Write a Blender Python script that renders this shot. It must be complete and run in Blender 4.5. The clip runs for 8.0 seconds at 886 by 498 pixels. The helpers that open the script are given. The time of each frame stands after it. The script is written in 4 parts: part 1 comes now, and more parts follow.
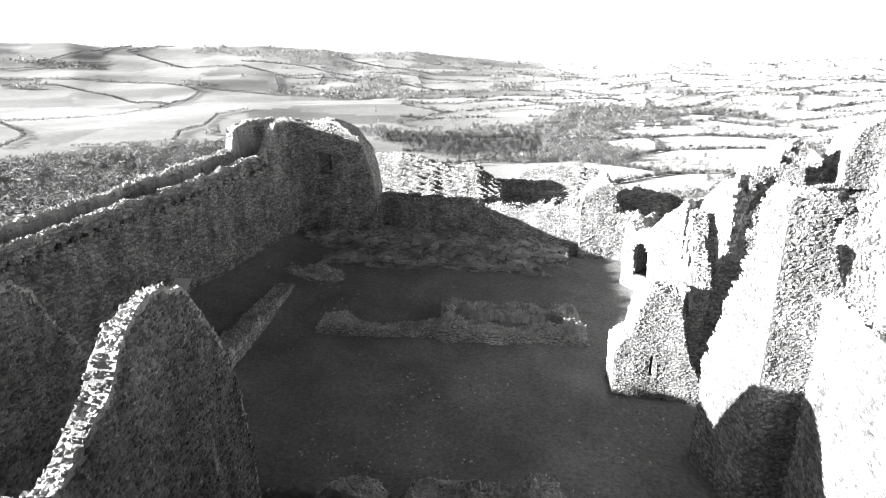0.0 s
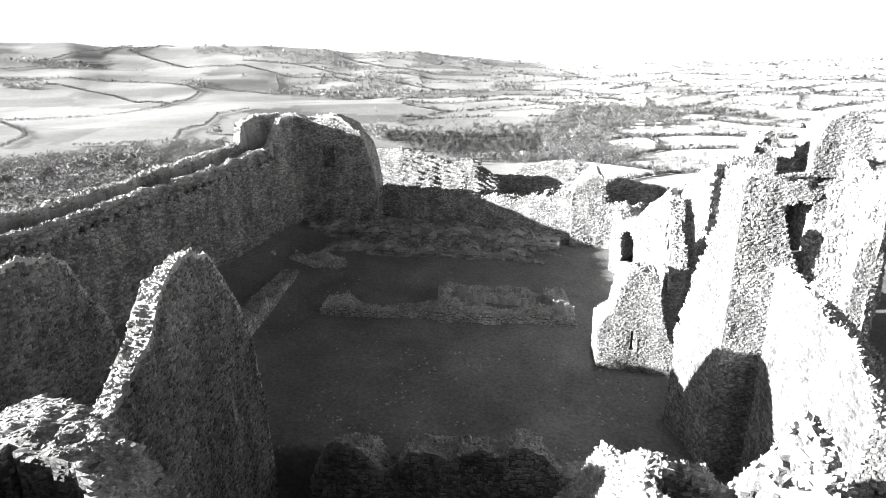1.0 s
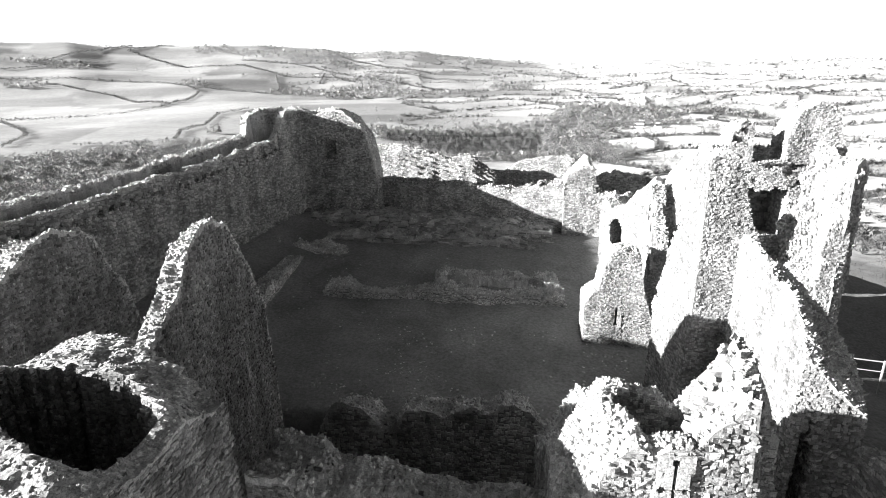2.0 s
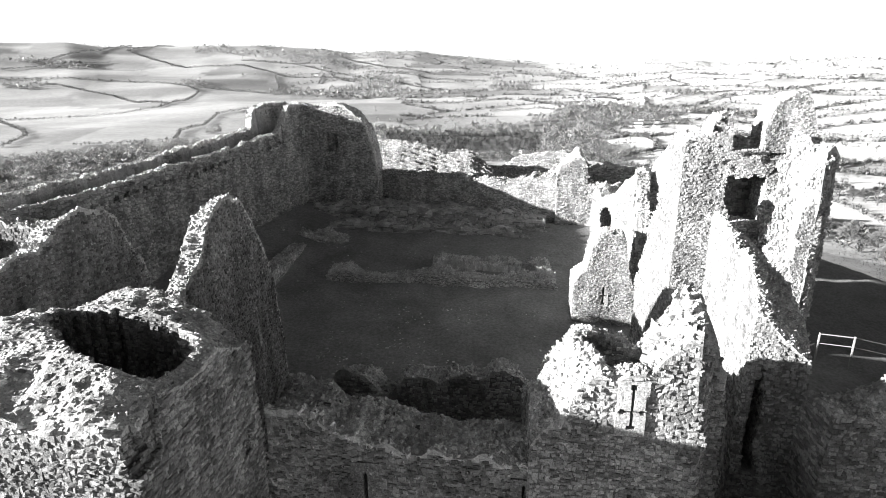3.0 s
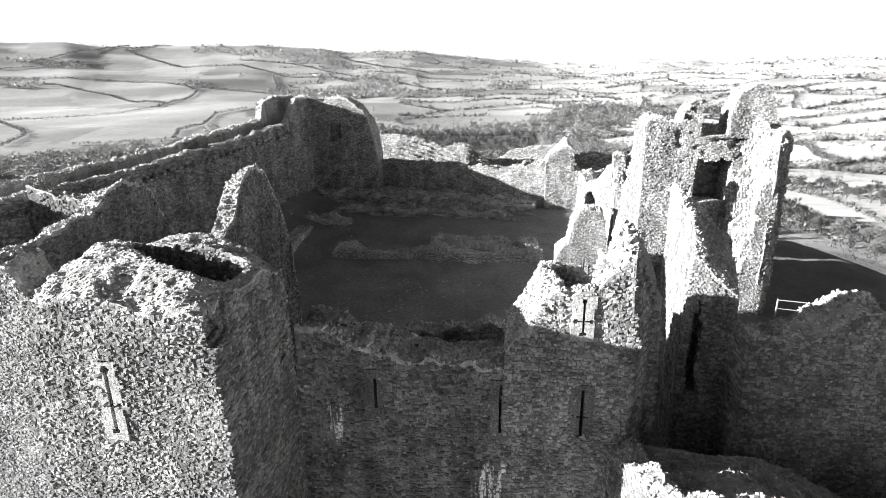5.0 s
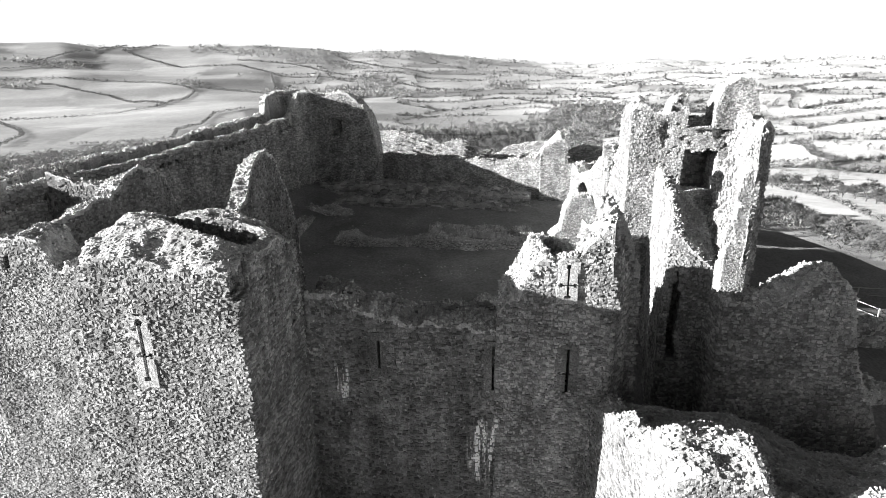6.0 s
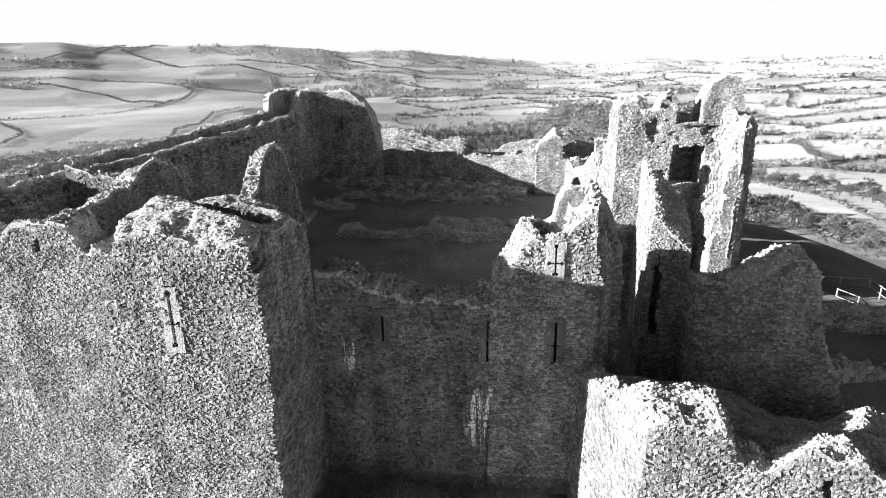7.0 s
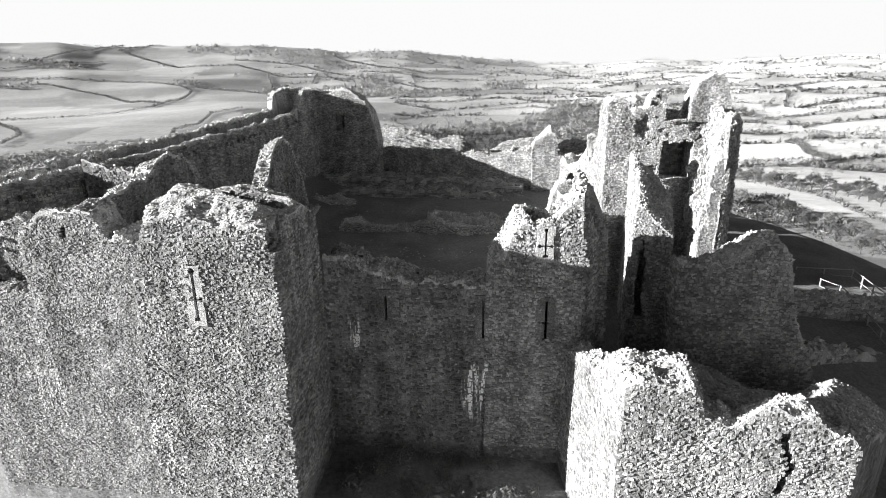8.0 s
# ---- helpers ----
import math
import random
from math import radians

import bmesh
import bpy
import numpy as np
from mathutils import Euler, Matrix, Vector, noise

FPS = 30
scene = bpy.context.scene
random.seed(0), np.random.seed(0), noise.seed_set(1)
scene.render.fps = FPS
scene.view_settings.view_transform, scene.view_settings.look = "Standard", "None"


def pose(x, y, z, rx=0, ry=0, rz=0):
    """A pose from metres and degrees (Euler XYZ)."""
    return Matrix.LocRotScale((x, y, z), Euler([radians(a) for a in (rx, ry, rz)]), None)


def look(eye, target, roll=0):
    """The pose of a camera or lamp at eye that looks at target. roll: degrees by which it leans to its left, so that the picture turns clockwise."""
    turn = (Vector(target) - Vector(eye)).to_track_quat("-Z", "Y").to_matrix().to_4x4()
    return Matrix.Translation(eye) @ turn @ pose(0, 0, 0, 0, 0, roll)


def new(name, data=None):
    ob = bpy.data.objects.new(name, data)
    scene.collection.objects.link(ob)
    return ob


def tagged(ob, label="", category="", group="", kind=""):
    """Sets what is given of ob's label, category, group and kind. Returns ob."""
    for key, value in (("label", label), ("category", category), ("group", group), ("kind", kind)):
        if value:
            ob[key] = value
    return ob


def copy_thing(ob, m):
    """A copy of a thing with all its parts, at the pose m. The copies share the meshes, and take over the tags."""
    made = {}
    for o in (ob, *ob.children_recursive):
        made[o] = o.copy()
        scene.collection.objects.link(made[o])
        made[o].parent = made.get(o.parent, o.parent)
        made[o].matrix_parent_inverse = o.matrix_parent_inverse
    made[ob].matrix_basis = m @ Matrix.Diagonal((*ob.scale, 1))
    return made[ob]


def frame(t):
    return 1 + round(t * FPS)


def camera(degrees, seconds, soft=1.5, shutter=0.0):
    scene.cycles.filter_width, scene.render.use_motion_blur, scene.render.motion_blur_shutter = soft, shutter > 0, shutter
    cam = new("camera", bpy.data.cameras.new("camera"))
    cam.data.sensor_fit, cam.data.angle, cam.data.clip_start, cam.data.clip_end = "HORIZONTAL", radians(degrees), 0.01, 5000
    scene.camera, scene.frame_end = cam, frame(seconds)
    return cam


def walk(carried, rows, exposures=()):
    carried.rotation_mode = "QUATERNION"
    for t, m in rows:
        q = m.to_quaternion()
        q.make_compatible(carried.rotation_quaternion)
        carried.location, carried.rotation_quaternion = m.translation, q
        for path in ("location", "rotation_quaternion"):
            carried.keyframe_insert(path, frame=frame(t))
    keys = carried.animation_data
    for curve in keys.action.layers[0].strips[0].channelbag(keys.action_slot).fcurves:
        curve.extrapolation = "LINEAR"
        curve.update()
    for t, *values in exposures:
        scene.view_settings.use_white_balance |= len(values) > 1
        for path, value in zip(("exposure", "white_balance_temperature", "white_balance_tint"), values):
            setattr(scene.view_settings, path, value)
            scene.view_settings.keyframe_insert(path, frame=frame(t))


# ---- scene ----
cam = camera(81.8, 8.0, soft=0.8)
METRES, EYE, TILT, LEAN, TURN = 12.8, 11.0, 0.0, 0.0, 7.3
ROWS = [
    (0.0, 0.0, 0.0, 0.0, -0.1, -15.79, 0.35),
    (0.5, 0.0084, -0.0707, -0.0093, -0.07, -15.81, 0.37),
    (1.0, 0.0159, -0.1406, -0.0202, -0.04, -15.83, 0.35),
    (1.5, 0.0228, -0.2085, -0.0349, -0.04, -15.83, 0.34),
    (3.0, 0.0396, -0.4023, -0.0841, -0.13, -15.84, 0.39),
    (3.5, 0.0433, -0.4642, -0.0919, -0.16, -15.85, 0.39),
    (4.0, 0.0462, -0.5249, -0.1002, -0.19, -15.87, 0.4),
    (4.5, 0.0476, -0.5839, -0.1104, -0.24, -15.86, 0.4),
    (6.0, 0.0496, -0.756, -0.1591, -0.53, -15.87, 0.47),
    (6.5, 0.0496, -0.8128, -0.1666, -0.61, -15.87, 0.48),
    (7.0, 0.0495, -0.8688, -0.1726, -0.67, -15.88, 0.5),
    (7.5, 0.0488, -0.9239, -0.1783, -0.74, -15.88, 0.51),
    (8.0, 0.0477, -0.9783, -0.1839, -0.82, -15.88, 0.53),
]
walk(cam, [(t, pose(0, 0, EYE, TILT, LEAN, TURN) @ pose(METRES * x, METRES * y, METRES * z, 90 + pitch, roll, yaw)) for t, x, y, z, yaw, pitch, roll in ROWS],
     exposures=[(0.0, 2.38), (1.5, 2.27), (3.5, 2.12), (4.5, 2.05), (6.5, 1.82), (8.0, 1.74)])

# ---- light ----
SUN_AZ, SUN_EL = 15.5, 14.3          # the sun stands to the left of the ward and a little behind its east front
to_sun = Vector((-math.cos(radians(SUN_AZ)) * math.cos(radians(SUN_EL)), -math.sin(radians(SUN_AZ)) * math.cos(radians(SUN_EL)), math.sin(radians(SUN_EL))))
world = bpy.data.worlds.new("sky")
scene.world = world
world.use_nodes = True
wn, wl = world.node_tree.nodes, world.node_tree.links
wn.clear()
sky = wn.new("ShaderNodeTexSky")
sky.sky_type, sky.sun_disc = "NISHITA", False
sky.sun_elevation = radians(SUN_EL)
sky.sun_rotation = math.atan2(to_sun.x, to_sun.y)
sky.altitude, sky.air_density, sky.dust_density, sky.ozone_density = 250, 0.6, 2.5, 1.0
grey_sky = wn.new("ShaderNodeRGBToBW")
bg = wn.new("ShaderNodeBackground")
bg.inputs["Strength"].default_value = 0.0185
wout = wn.new("ShaderNodeOutputWorld")
wl.new(sky.outputs["Color"], grey_sky.inputs["Color"])
wl.new(grey_sky.outputs["Val"], bg.inputs["Color"])
wl.new(bg.outputs["Background"], wout.inputs["Surface"])
sun = new("sun", bpy.data.lights.new("sun", "SUN"))
sun.data.energy, sun.data.angle, sun.data.color = 5.0, radians(0.5), (1.0, 0.995, 0.985)
sun.matrix_world = look(to_sun * 100, (0, 0, 0))



def sky_backdrop():
    """The overcast-bright sky beyond the hills, one plain glowing sheet at the edge of the land."""
    m = bpy.data.materials.new("bright_sky")
    m.use_nodes = True
    m.node_tree.nodes.clear()
    glow, out = m.node_tree.nodes.new("ShaderNodeEmission"), m.node_tree.nodes.new("ShaderNodeOutputMaterial")
    glow.inputs["Color"].default_value, glow.inputs["Strength"].default_value = (1, 1, 1, 1), 0.29
    m.node_tree.links.new(glow.outputs[0], out.inputs[0])
    a = np.radians(np.linspace(-54, 50, 61))
    v = [(4910 * math.sin(t), 15 + 4910 * math.cos(t), z) for t in a for z in (-200, 980)]
    me = bpy.data.meshes.new("backdrop")
    me.from_pydata(v, [], [(2 * i, 2 * i + 2, 2 * i + 3, 2 * i + 1) for i in range(60)])
    me.materials.append(m)
    tagged(new("backdrop", me), "plain bright white winter sky", "sky", kind="structure")


sky_backdrop()

# ---- materials ----
def material(name, build):
    m = bpy.data.materials.new(name)
    m.use_nodes = True
    nt = m.node_tree
    bsdf = nt.nodes["Principled BSDF"]
    bsdf.inputs["Specular IOR Level"].default_value = 0.25
    build(nt, nt.nodes, nt.links, bsdf)
    return m


def ramp(nodes, links, source, stops):
    r = nodes.new("ShaderNodeValToRGB")
    while len(r.color_ramp.elements) < len(stops):
        r.color_ramp.elements.new(0.5)
    for e, (p, v) in zip(r.color_ramp.elements, stops):
        e.position, e.color = p, (v, v, v, 1)
    links.new(source, r.inputs["Fac"])
    return r.outputs["Color"]


def textured(nodes, links, scale, detail=6.0, rough=0.6, stretch=None):
    geo = nodes.new("ShaderNodeNewGeometry")
    vec = geo.outputs["Position"]
    if stretch:
        mp = nodes.new("ShaderNodeMapping")
        mp.inputs["Scale"].default_value = stretch
        links.new(vec, mp.inputs["Vector"])
        vec = mp.outputs["Vector"]
    n = nodes.new("ShaderNodeTexNoise")
    n.inputs["Scale"].default_value, n.inputs["Detail"].default_value, n.inputs["Roughness"].default_value = scale, detail, rough
    links.new(vec, n.inputs["Vector"])
    return n.outputs["Fac"]


def multiply(nodes, links, a, b, how="MULTIPLY", fac=1.0):
    mix = nodes.new("ShaderNodeMix")
    mix.data_type, mix.blend_type = "RGBA", how
    mix.inputs["Factor"].default_value = fac
    links.new(a, mix.inputs["A"])
    links.new(b, mix.inputs["B"])
    return mix.outputs["Result"]


def bump(nodes, links, bsdf, height, strength, distance):
    b = nodes.new("ShaderNodeBump")
    b.inputs["Strength"].default_value, b.inputs["Distance"].default_value = strength, distance
    links.new(height, b.inputs["Height"])
    links.new(b.outputs["Normal"], bsdf.inputs["Normal"])


def piece_random(nodes, links):
    """A value that differs from piece to piece, whether a piece is an object or an island of a joined mesh."""
    info, geo, add, fr = nodes.new("ShaderNodeObjectInfo"), nodes.new("ShaderNodeNewGeometry"), nodes.new("ShaderNodeMath"), nodes.new("ShaderNodeMath")
    fr.operation = "FRACT"
    links.new(info.outputs["Random"], add.inputs[0])
    links.new(geo.outputs["Random Per Island"], add.inputs[1])
    links.new(add.outputs[0], fr.inputs[0])
    return fr.outputs[0]


def stone_material(name, low, high, streak=0.5, streaks=()):
    def build(nt, n, l, b):
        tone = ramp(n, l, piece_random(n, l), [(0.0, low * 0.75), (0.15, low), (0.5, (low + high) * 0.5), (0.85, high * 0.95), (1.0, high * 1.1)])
        grain = ramp(n, l, textured(n, l, 14.0, 8, 0.75), [(0.3, 0.62), (0.7, 1.2)])
        lichen = ramp(n, l, textured(n, l, 0.9, 6, 0.65), [(0.35, 0.62), (0.62, 1.12)])
        runs = ramp(n, l, textured(n, l, 1.0, 4, 0.55, (1.6, 1.6, 0.16)), [(0.38, 1.0 - 0.45 * streak), (0.6, 1.05)])
        pits = ramp(n, l, textured(n, l, 38.0, 4, 0.6), [(0.36, 0.6), (0.5, 1.05)])
        col = multiply(n, l, multiply(n, l, multiply(n, l, multiply(n, l, tone, grain), lichen), runs), pits)
        if streaks:      # pale lime that has run down the face from a few joints
            lime = ramp(n, l, textured(n, l, 1.0, 5, 0.6, (3.4, 3.4, 0.3)), [(0.64, 0.0), (0.72, 0.22)])
            for middle, wide, tall, strength in streaks:      # broad runs
                spot = n.new("ShaderNodeMapping")
                spot.vector_type = "TEXTURE"
                spot.inputs["Location"].default_value, spot.inputs["Scale"].default_value = middle, (wide, 3.0, tall)
                ball = n.new("ShaderNodeTexGradient")
                ball.gradient_type = "SPHERICAL"
                l.new(n.new("ShaderNodeNewGeometry").outputs["Position"], spot.inputs["Vector"])
                l.new(spot.outputs["Vector"], ball.inputs["Vector"])
                run = ramp(n, l, textured(n, l, 1.0, 5, 0.65, (6.0, 6.0, 0.5)), [(0.49, 0.0), (0.57, 1.0)])
                lime = multiply(n, l, lime, multiply(n, l, run, ramp(n, l, ball.outputs["Color"], [(0.0, 0.0), (0.22, strength)])), "ADD")
            col = multiply(n, l, col, lime, "ADD")
        flecks = ramp(n, l, textured(n, l, 6.5, 3, 0.5), [(0.66, 0.0), (0.70, 0.3)])      # pale chips and lichen spots
        col = multiply(n, l, col, flecks, "ADD")
        l.new(col, b.inputs["Base Color"])
        b.inputs["Roughness"].default_value = 0.95
        chips = n.new("ShaderNodeTexVoronoi")      # sharp-edged breaks within a stone, over fine pitting
        chips.feature, chips.inputs["Scale"].default_value, chips.inputs["Randomness"].default_value = "F1", 13.0, 1.0
        l.new(n.new("ShaderNodeNewGeometry").outputs["Position"], chips.inputs["Vector"])
        relief = multiply(n, l, ramp(n, l, chips.outputs["Distance"], [(0.0, 1.0), (0.75, 0.0)]), ramp(n, l, textured(n, l, 26.0, 8, 0.8), [(0.25, 0.0), (0.75, 1.0)]), "MIX", 0.62)
        bump(n, l, b, relief, 1.0, 0.036)
    return material(name, build)


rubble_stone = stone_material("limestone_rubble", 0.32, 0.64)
# Darker copy of the rubble for walls in shadow, their shade toned in
shaded_streaked_stone = stone_material("shaded_lime_streaked_rubble", 0.19, 0.41, 0.9, streaks=(((1.6, 4.2, -1.5), 0.75, 1.4, 1.1), ((-3.0, 4.2, 0.75), 0.3, 0.8, 1.0)))
front_stone = stone_material("lime_run_rubble", 0.27, 0.56, 0.5, streaks=(((-16.2, 4.4, -2.9), 0.7, 2.2, 0.3), ((-8.45, 0.8, -2.3), 0.6, 2.0, 0.3)))
# Paler rubble for ruins and loose stones; on wall tops it stands for sunlight
pale_stone = stone_material("pale_rubble", 0.52, 0.86, 0.1)
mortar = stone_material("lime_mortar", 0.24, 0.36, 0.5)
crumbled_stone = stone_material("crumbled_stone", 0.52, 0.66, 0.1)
dressed_stone = stone_material("dressed_limestone", 0.40, 0.60, 0.1)
# Darker blocks, for the curtain wall's slit frames and the chimneys
dark_block = stone_material("dark_block", 0.16, 0.30, 0.3)
rock = stone_material("bedrock", 0.36, 0.55, 0.2)


def build_turf(nt, n, l, b):
    base = ramp(n, l, textured(n, l, 0.35, 8, 0.6), [(0.3, 0.2), (0.55, 0.28), (0.75, 0.35)])
    tufts = ramp(n, l, textured(n, l, 7.0, 8, 0.75), [(0.35, 0.6), (0.7, 1.4)])
    l.new(multiply(n, l, base, tufts), b.inputs["Base Color"])
    b.inputs["Roughness"].default_value = 1.0
    bump(n, l, b, textured(n, l, 14.0, 8, 0.8), 1.0, 0.06)


def build_pasture(nt, n, l, b):
    attr = n.new("ShaderNodeAttribute")
    attr.attribute_name = "tone"
    large = ramp(n, l, textured(n, l, 0.006, 6, 0.6), [(0.3, 0.75), (0.7, 1.15)])
    fine = ramp(n, l, textured(n, l, 0.12, 8, 0.7), [(0.3, 0.8), (0.7, 1.15)])
    near = ramp(n, l, textured(n, l, 6.0, 8, 0.75), [(0.35, 0.65), (0.7, 1.3)])
    l.new(multiply(n, l, multiply(n, l, multiply(n, l, attr.outputs["Color"], large), fine), near), b.inputs["Base Color"])
    b.inputs["Roughness"].default_value = 1.0
    bump(n, l, b, textured(n, l, 9.0, 8, 0.8), 0.8, 0.08)


# Paler than the hedges: haze and low sun over far woods are toned in
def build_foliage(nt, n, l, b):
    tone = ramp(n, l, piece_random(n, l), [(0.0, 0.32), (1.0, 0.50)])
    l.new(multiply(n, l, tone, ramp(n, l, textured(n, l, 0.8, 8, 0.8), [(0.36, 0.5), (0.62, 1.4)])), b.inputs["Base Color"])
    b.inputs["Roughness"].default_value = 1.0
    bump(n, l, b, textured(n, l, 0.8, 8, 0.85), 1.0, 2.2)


# A much darker tone, for the wood on the valley floor
def build_dark_wood(nt, n, l, b):
    tone = ramp(n, l, piece_random(n, l), [(0.0, 0.04), (1.0, 0.09)])
    l.new(multiply(n, l, tone, ramp(n, l, textured(n, l, 0.3, 8, 0.8), [(0.3, 0.7), (0.7, 1.3)])), b.inputs["Base Color"])
    b.inputs["Roughness"].default_value = 1.0


def build_hedge(nt, n, l, b):
    tone = ramp(n, l, piece_random(n, l), [(0.0, 0.13), (1.0, 0.26)])
    l.new(multiply(n, l, tone, ramp(n, l, textured(n, l, 0.5, 8, 0.8), [(0.3, 0.7), (0.7, 1.3)])), b.inputs["Base Color"])
    b.inputs["Roughness"].default_value = 1.0


def build_twigs(nt, n, l, b):
    tone = ramp(n, l, piece_random(n, l), [(0.0, 0.09), (1.0, 0.18)])
    l.new(multiply(n, l, tone, ramp(n, l, textured(n, l, 1.5, 6, 0.7), [(0.3, 0.7), (0.7, 1.3)])), b.inputs["Base Color"])
    b.inputs["Roughness"].default_value = 1.0


def build_bark(nt, n, l, b):
    l.new(ramp(n, l, textured(n, l, 5.0, 6, 0.7, (1, 1, 0.25)), [(0.3, 0.05), (0.7, 0.14)]), b.inputs["Base Color"])
    b.inputs["Roughness"].default_value = 0.9


def build_timber(nt, n, l, b):
    l.new(ramp(n, l, textured(n, l, 6.0, 6, 0.7, (1, 1, 6)), [(0.3, 0.28), (0.7, 0.45)]), b.inputs["Base Color"])
    b.inputs["Roughness"].default_value = 0.7


def build_board(nt, n, l, b):
    l.new(ramp(n, l, textured(n, l, 3.0, 4, 0.5), [(0.3, 0.72), (0.7, 0.82)]), b.inputs["Base Color"])
    b.inputs["Roughness"].default_value = 0.35


turf = material("ward_turf", build_turf)
pasture = material("winter_pasture", build_pasture)
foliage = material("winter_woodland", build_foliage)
dark_foliage = material("dark_foliage", build_dark_wood)
hedging = material("bare_hedge", build_hedge)
twigs = material("twigs", build_twigs)
bark = material("grey_bark", build_bark)
timber = material("weathered_timber", build_timber)
board = material("white_board", build_board)


# ---- tools ----
def mesh_object(name, verts, faces, mat, parent=None, label="", smooth=False):
    me = bpy.data.meshes.new(name)
    me.from_pydata(np.asarray(verts, dtype=float).tolist(), [], np.asarray(faces).tolist() if isinstance(faces, np.ndarray) else faces)
    me.materials.append(mat)
    if smooth:
        me.shade_smooth()
    ob = new(name, me)
    if parent:
        ob.parent = parent
    return tagged(ob, label)


def part(name, bm, mat, parent, label=""):
    me = bpy.data.meshes.new(name)
    bm.to_mesh(me)
    bm.free()
    me.materials.append(mat)
    ob = new(name, me)
    ob.parent = parent
    return tagged(ob, label)


def box(bm, x0, x1, y0, y1, z0, z1, m=None):
    made = bmesh.ops.create_cube(bm, size=1, matrix=(m or Matrix()) @ Matrix.Translation(((x0 + x1) / 2, (y0 + y1) / 2, (z0 + z1) / 2)) @ Matrix.Diagonal((x1 - x0, y1 - y0, z1 - z0, 1)))
    return made["verts"]


def hash01(*parts):
    """Repeatable random numbers in 0..1 from whole-number arrays."""
    h = np.zeros(np.broadcast(*parts).shape, dtype=np.uint64) + np.uint64(1469598103)
    for i, p in enumerate(parts):
        h = (h ^ (np.asarray(p).astype(np.int64).astype(np.uint64) + np.uint64(7919 * (i + 1)))) * np.uint64(0x9E3779B97F4A7C15)
        h ^= h >> np.uint64(29)
    h = h * np.uint64(0xBF58476D1CE4E5B9)
    h ^= h >> np.uint64(32)
    return (h & np.uint64(0xFFFFFF)).astype(float) / float(0xFFFFFF)


def vnoise(x, y, z=0.0, seed=0):
    """Smooth value noise, -1..1."""
    x, y, z = np.broadcast_arrays(np.asarray(x, float), np.asarray(y, float), np.asarray(z, float))
    xi, yi, zi = np.floor(x), np.floor(y), np.floor(z)
    fx, fy, fz = (t * t * (3 - 2 * t) for t in (x - xi, y - yi, z - zi))
    out = 0
    for a in (0, 1):
        for b in (0, 1):
            for c in (0, 1):
                w = (fx if a else 1 - fx) * (fy if b else 1 - fy) * (fz if c else 1 - fz)
                out = out + w * hash01(xi + a, yi + b, zi + c, np.full(x.shape, seed))
    return out * 2 - 1


def fbm(x, y, z=0.0, seed=0, octaves=3):
    return sum(vnoise(np.asarray(x) * 2 ** o, np.asarray(y) * 2 ** o, np.asarray(z) * 2 ** o, seed + o) * 0.5 ** o for o in range(octaves))


def wobble(p, amount, size, seed):
    q = p / size
    return p + amount * np.stack([vnoise(q[..., 0], q[..., 1], q[..., 2], seed + k) for k in range(3)], -1)


def unit_stone(seed):
    """A rough block on the unit square, from 0 to 1 proud, ten triangles."""
    rng = np.random.default_rng(seed)
    square = np.array([(-0.5, -0.5, 0), (0.5, -0.5, 0), (0.5, 0.5, 0), (-0.5, 0.5, 0)])
    bottom = square + rng.uniform(-0.1, 0.1, (4, 3)) * (1, 1, 0) + (0, 0, -0.6)
    top = square * rng.uniform(0.5, 0.9, (4, 1)) + rng.uniform(-0.1, 0.1, (4, 3)) * (1, 1, 0) + (0, 0, 1)
    top[:, 2] += rng.uniform(-0.7, 0.15, 4)
    faces = [(4, 5, 6, 7)] + [(i, (i + 1) % 4, 4 + (i + 1) % 4, 4 + i) for i in range(4)]
    return np.concatenate([bottom, top]), faces


STONES = [unit_stone(s) for s in range(16)]
STONE_FACES = np.array(STONES[0][1])
stone_meshes = {}


def stone_mesh(k, mat):
    if (k, mat.name) not in stone_meshes:
        me = bpy.data.meshes.new("stone")
        me.from_pydata(STONES[k][0].tolist(), [], STONES[k][1])
        me.materials.append(mat)
        stone_meshes[k, mat.name] = me
    return stone_meshes[k, mat.name]


def lay_stones(name, centre, axis_u, axis_v, normal, size, parent, mat, near=None, label=""):
    """Stones at the centres, each with its two axes, its normal and its width, height and depth. Up to 300 inside the stretch `near` are objects, the rest is joined."""
    count = len(centre)
    kind = (hash01(np.arange(count), np.full(count, 5)) * 16).astype(int) % 16
    single = np.zeros(count, bool)
    if near is not None:
        where = np.flatnonzero(near(centre))
        single[where[:300]] = True
    for i in np.flatnonzero(single):
        ob = new("stone", stone_mesh(kind[i], mat))
        cols = np.stack([axis_u[i] * size[i, 0], axis_v[i] * size[i, 1], normal[i] * size[i, 2]], 1)
        m = Matrix(np.vstack([np.hstack([cols, centre[i][:, None]]), [0, 0, 0, 1]]).tolist())
        ob.parent = parent
        ob.matrix_local = m
    rest = np.flatnonzero(~single)
    if len(rest):
        shapes = np.stack([s[0] for s in STONES])[kind[rest]]
        v = centre[rest][:, None] + shapes[..., 0:1] * (axis_u * size[:, 0:1])[rest][:, None] + shapes[..., 1:2] * (axis_v * size[:, 1:2])[rest][:, None] + shapes[..., 2:3] * (normal * size[:, 2:3])[rest][:, None]
        f = (STONE_FACES[None] + 8 * np.arange(len(rest))[:, None, None]).reshape(-1, 4)
        tagged(mesh_object(name, v.reshape(-1, 3), f, mat, parent, label), kind="stuff")


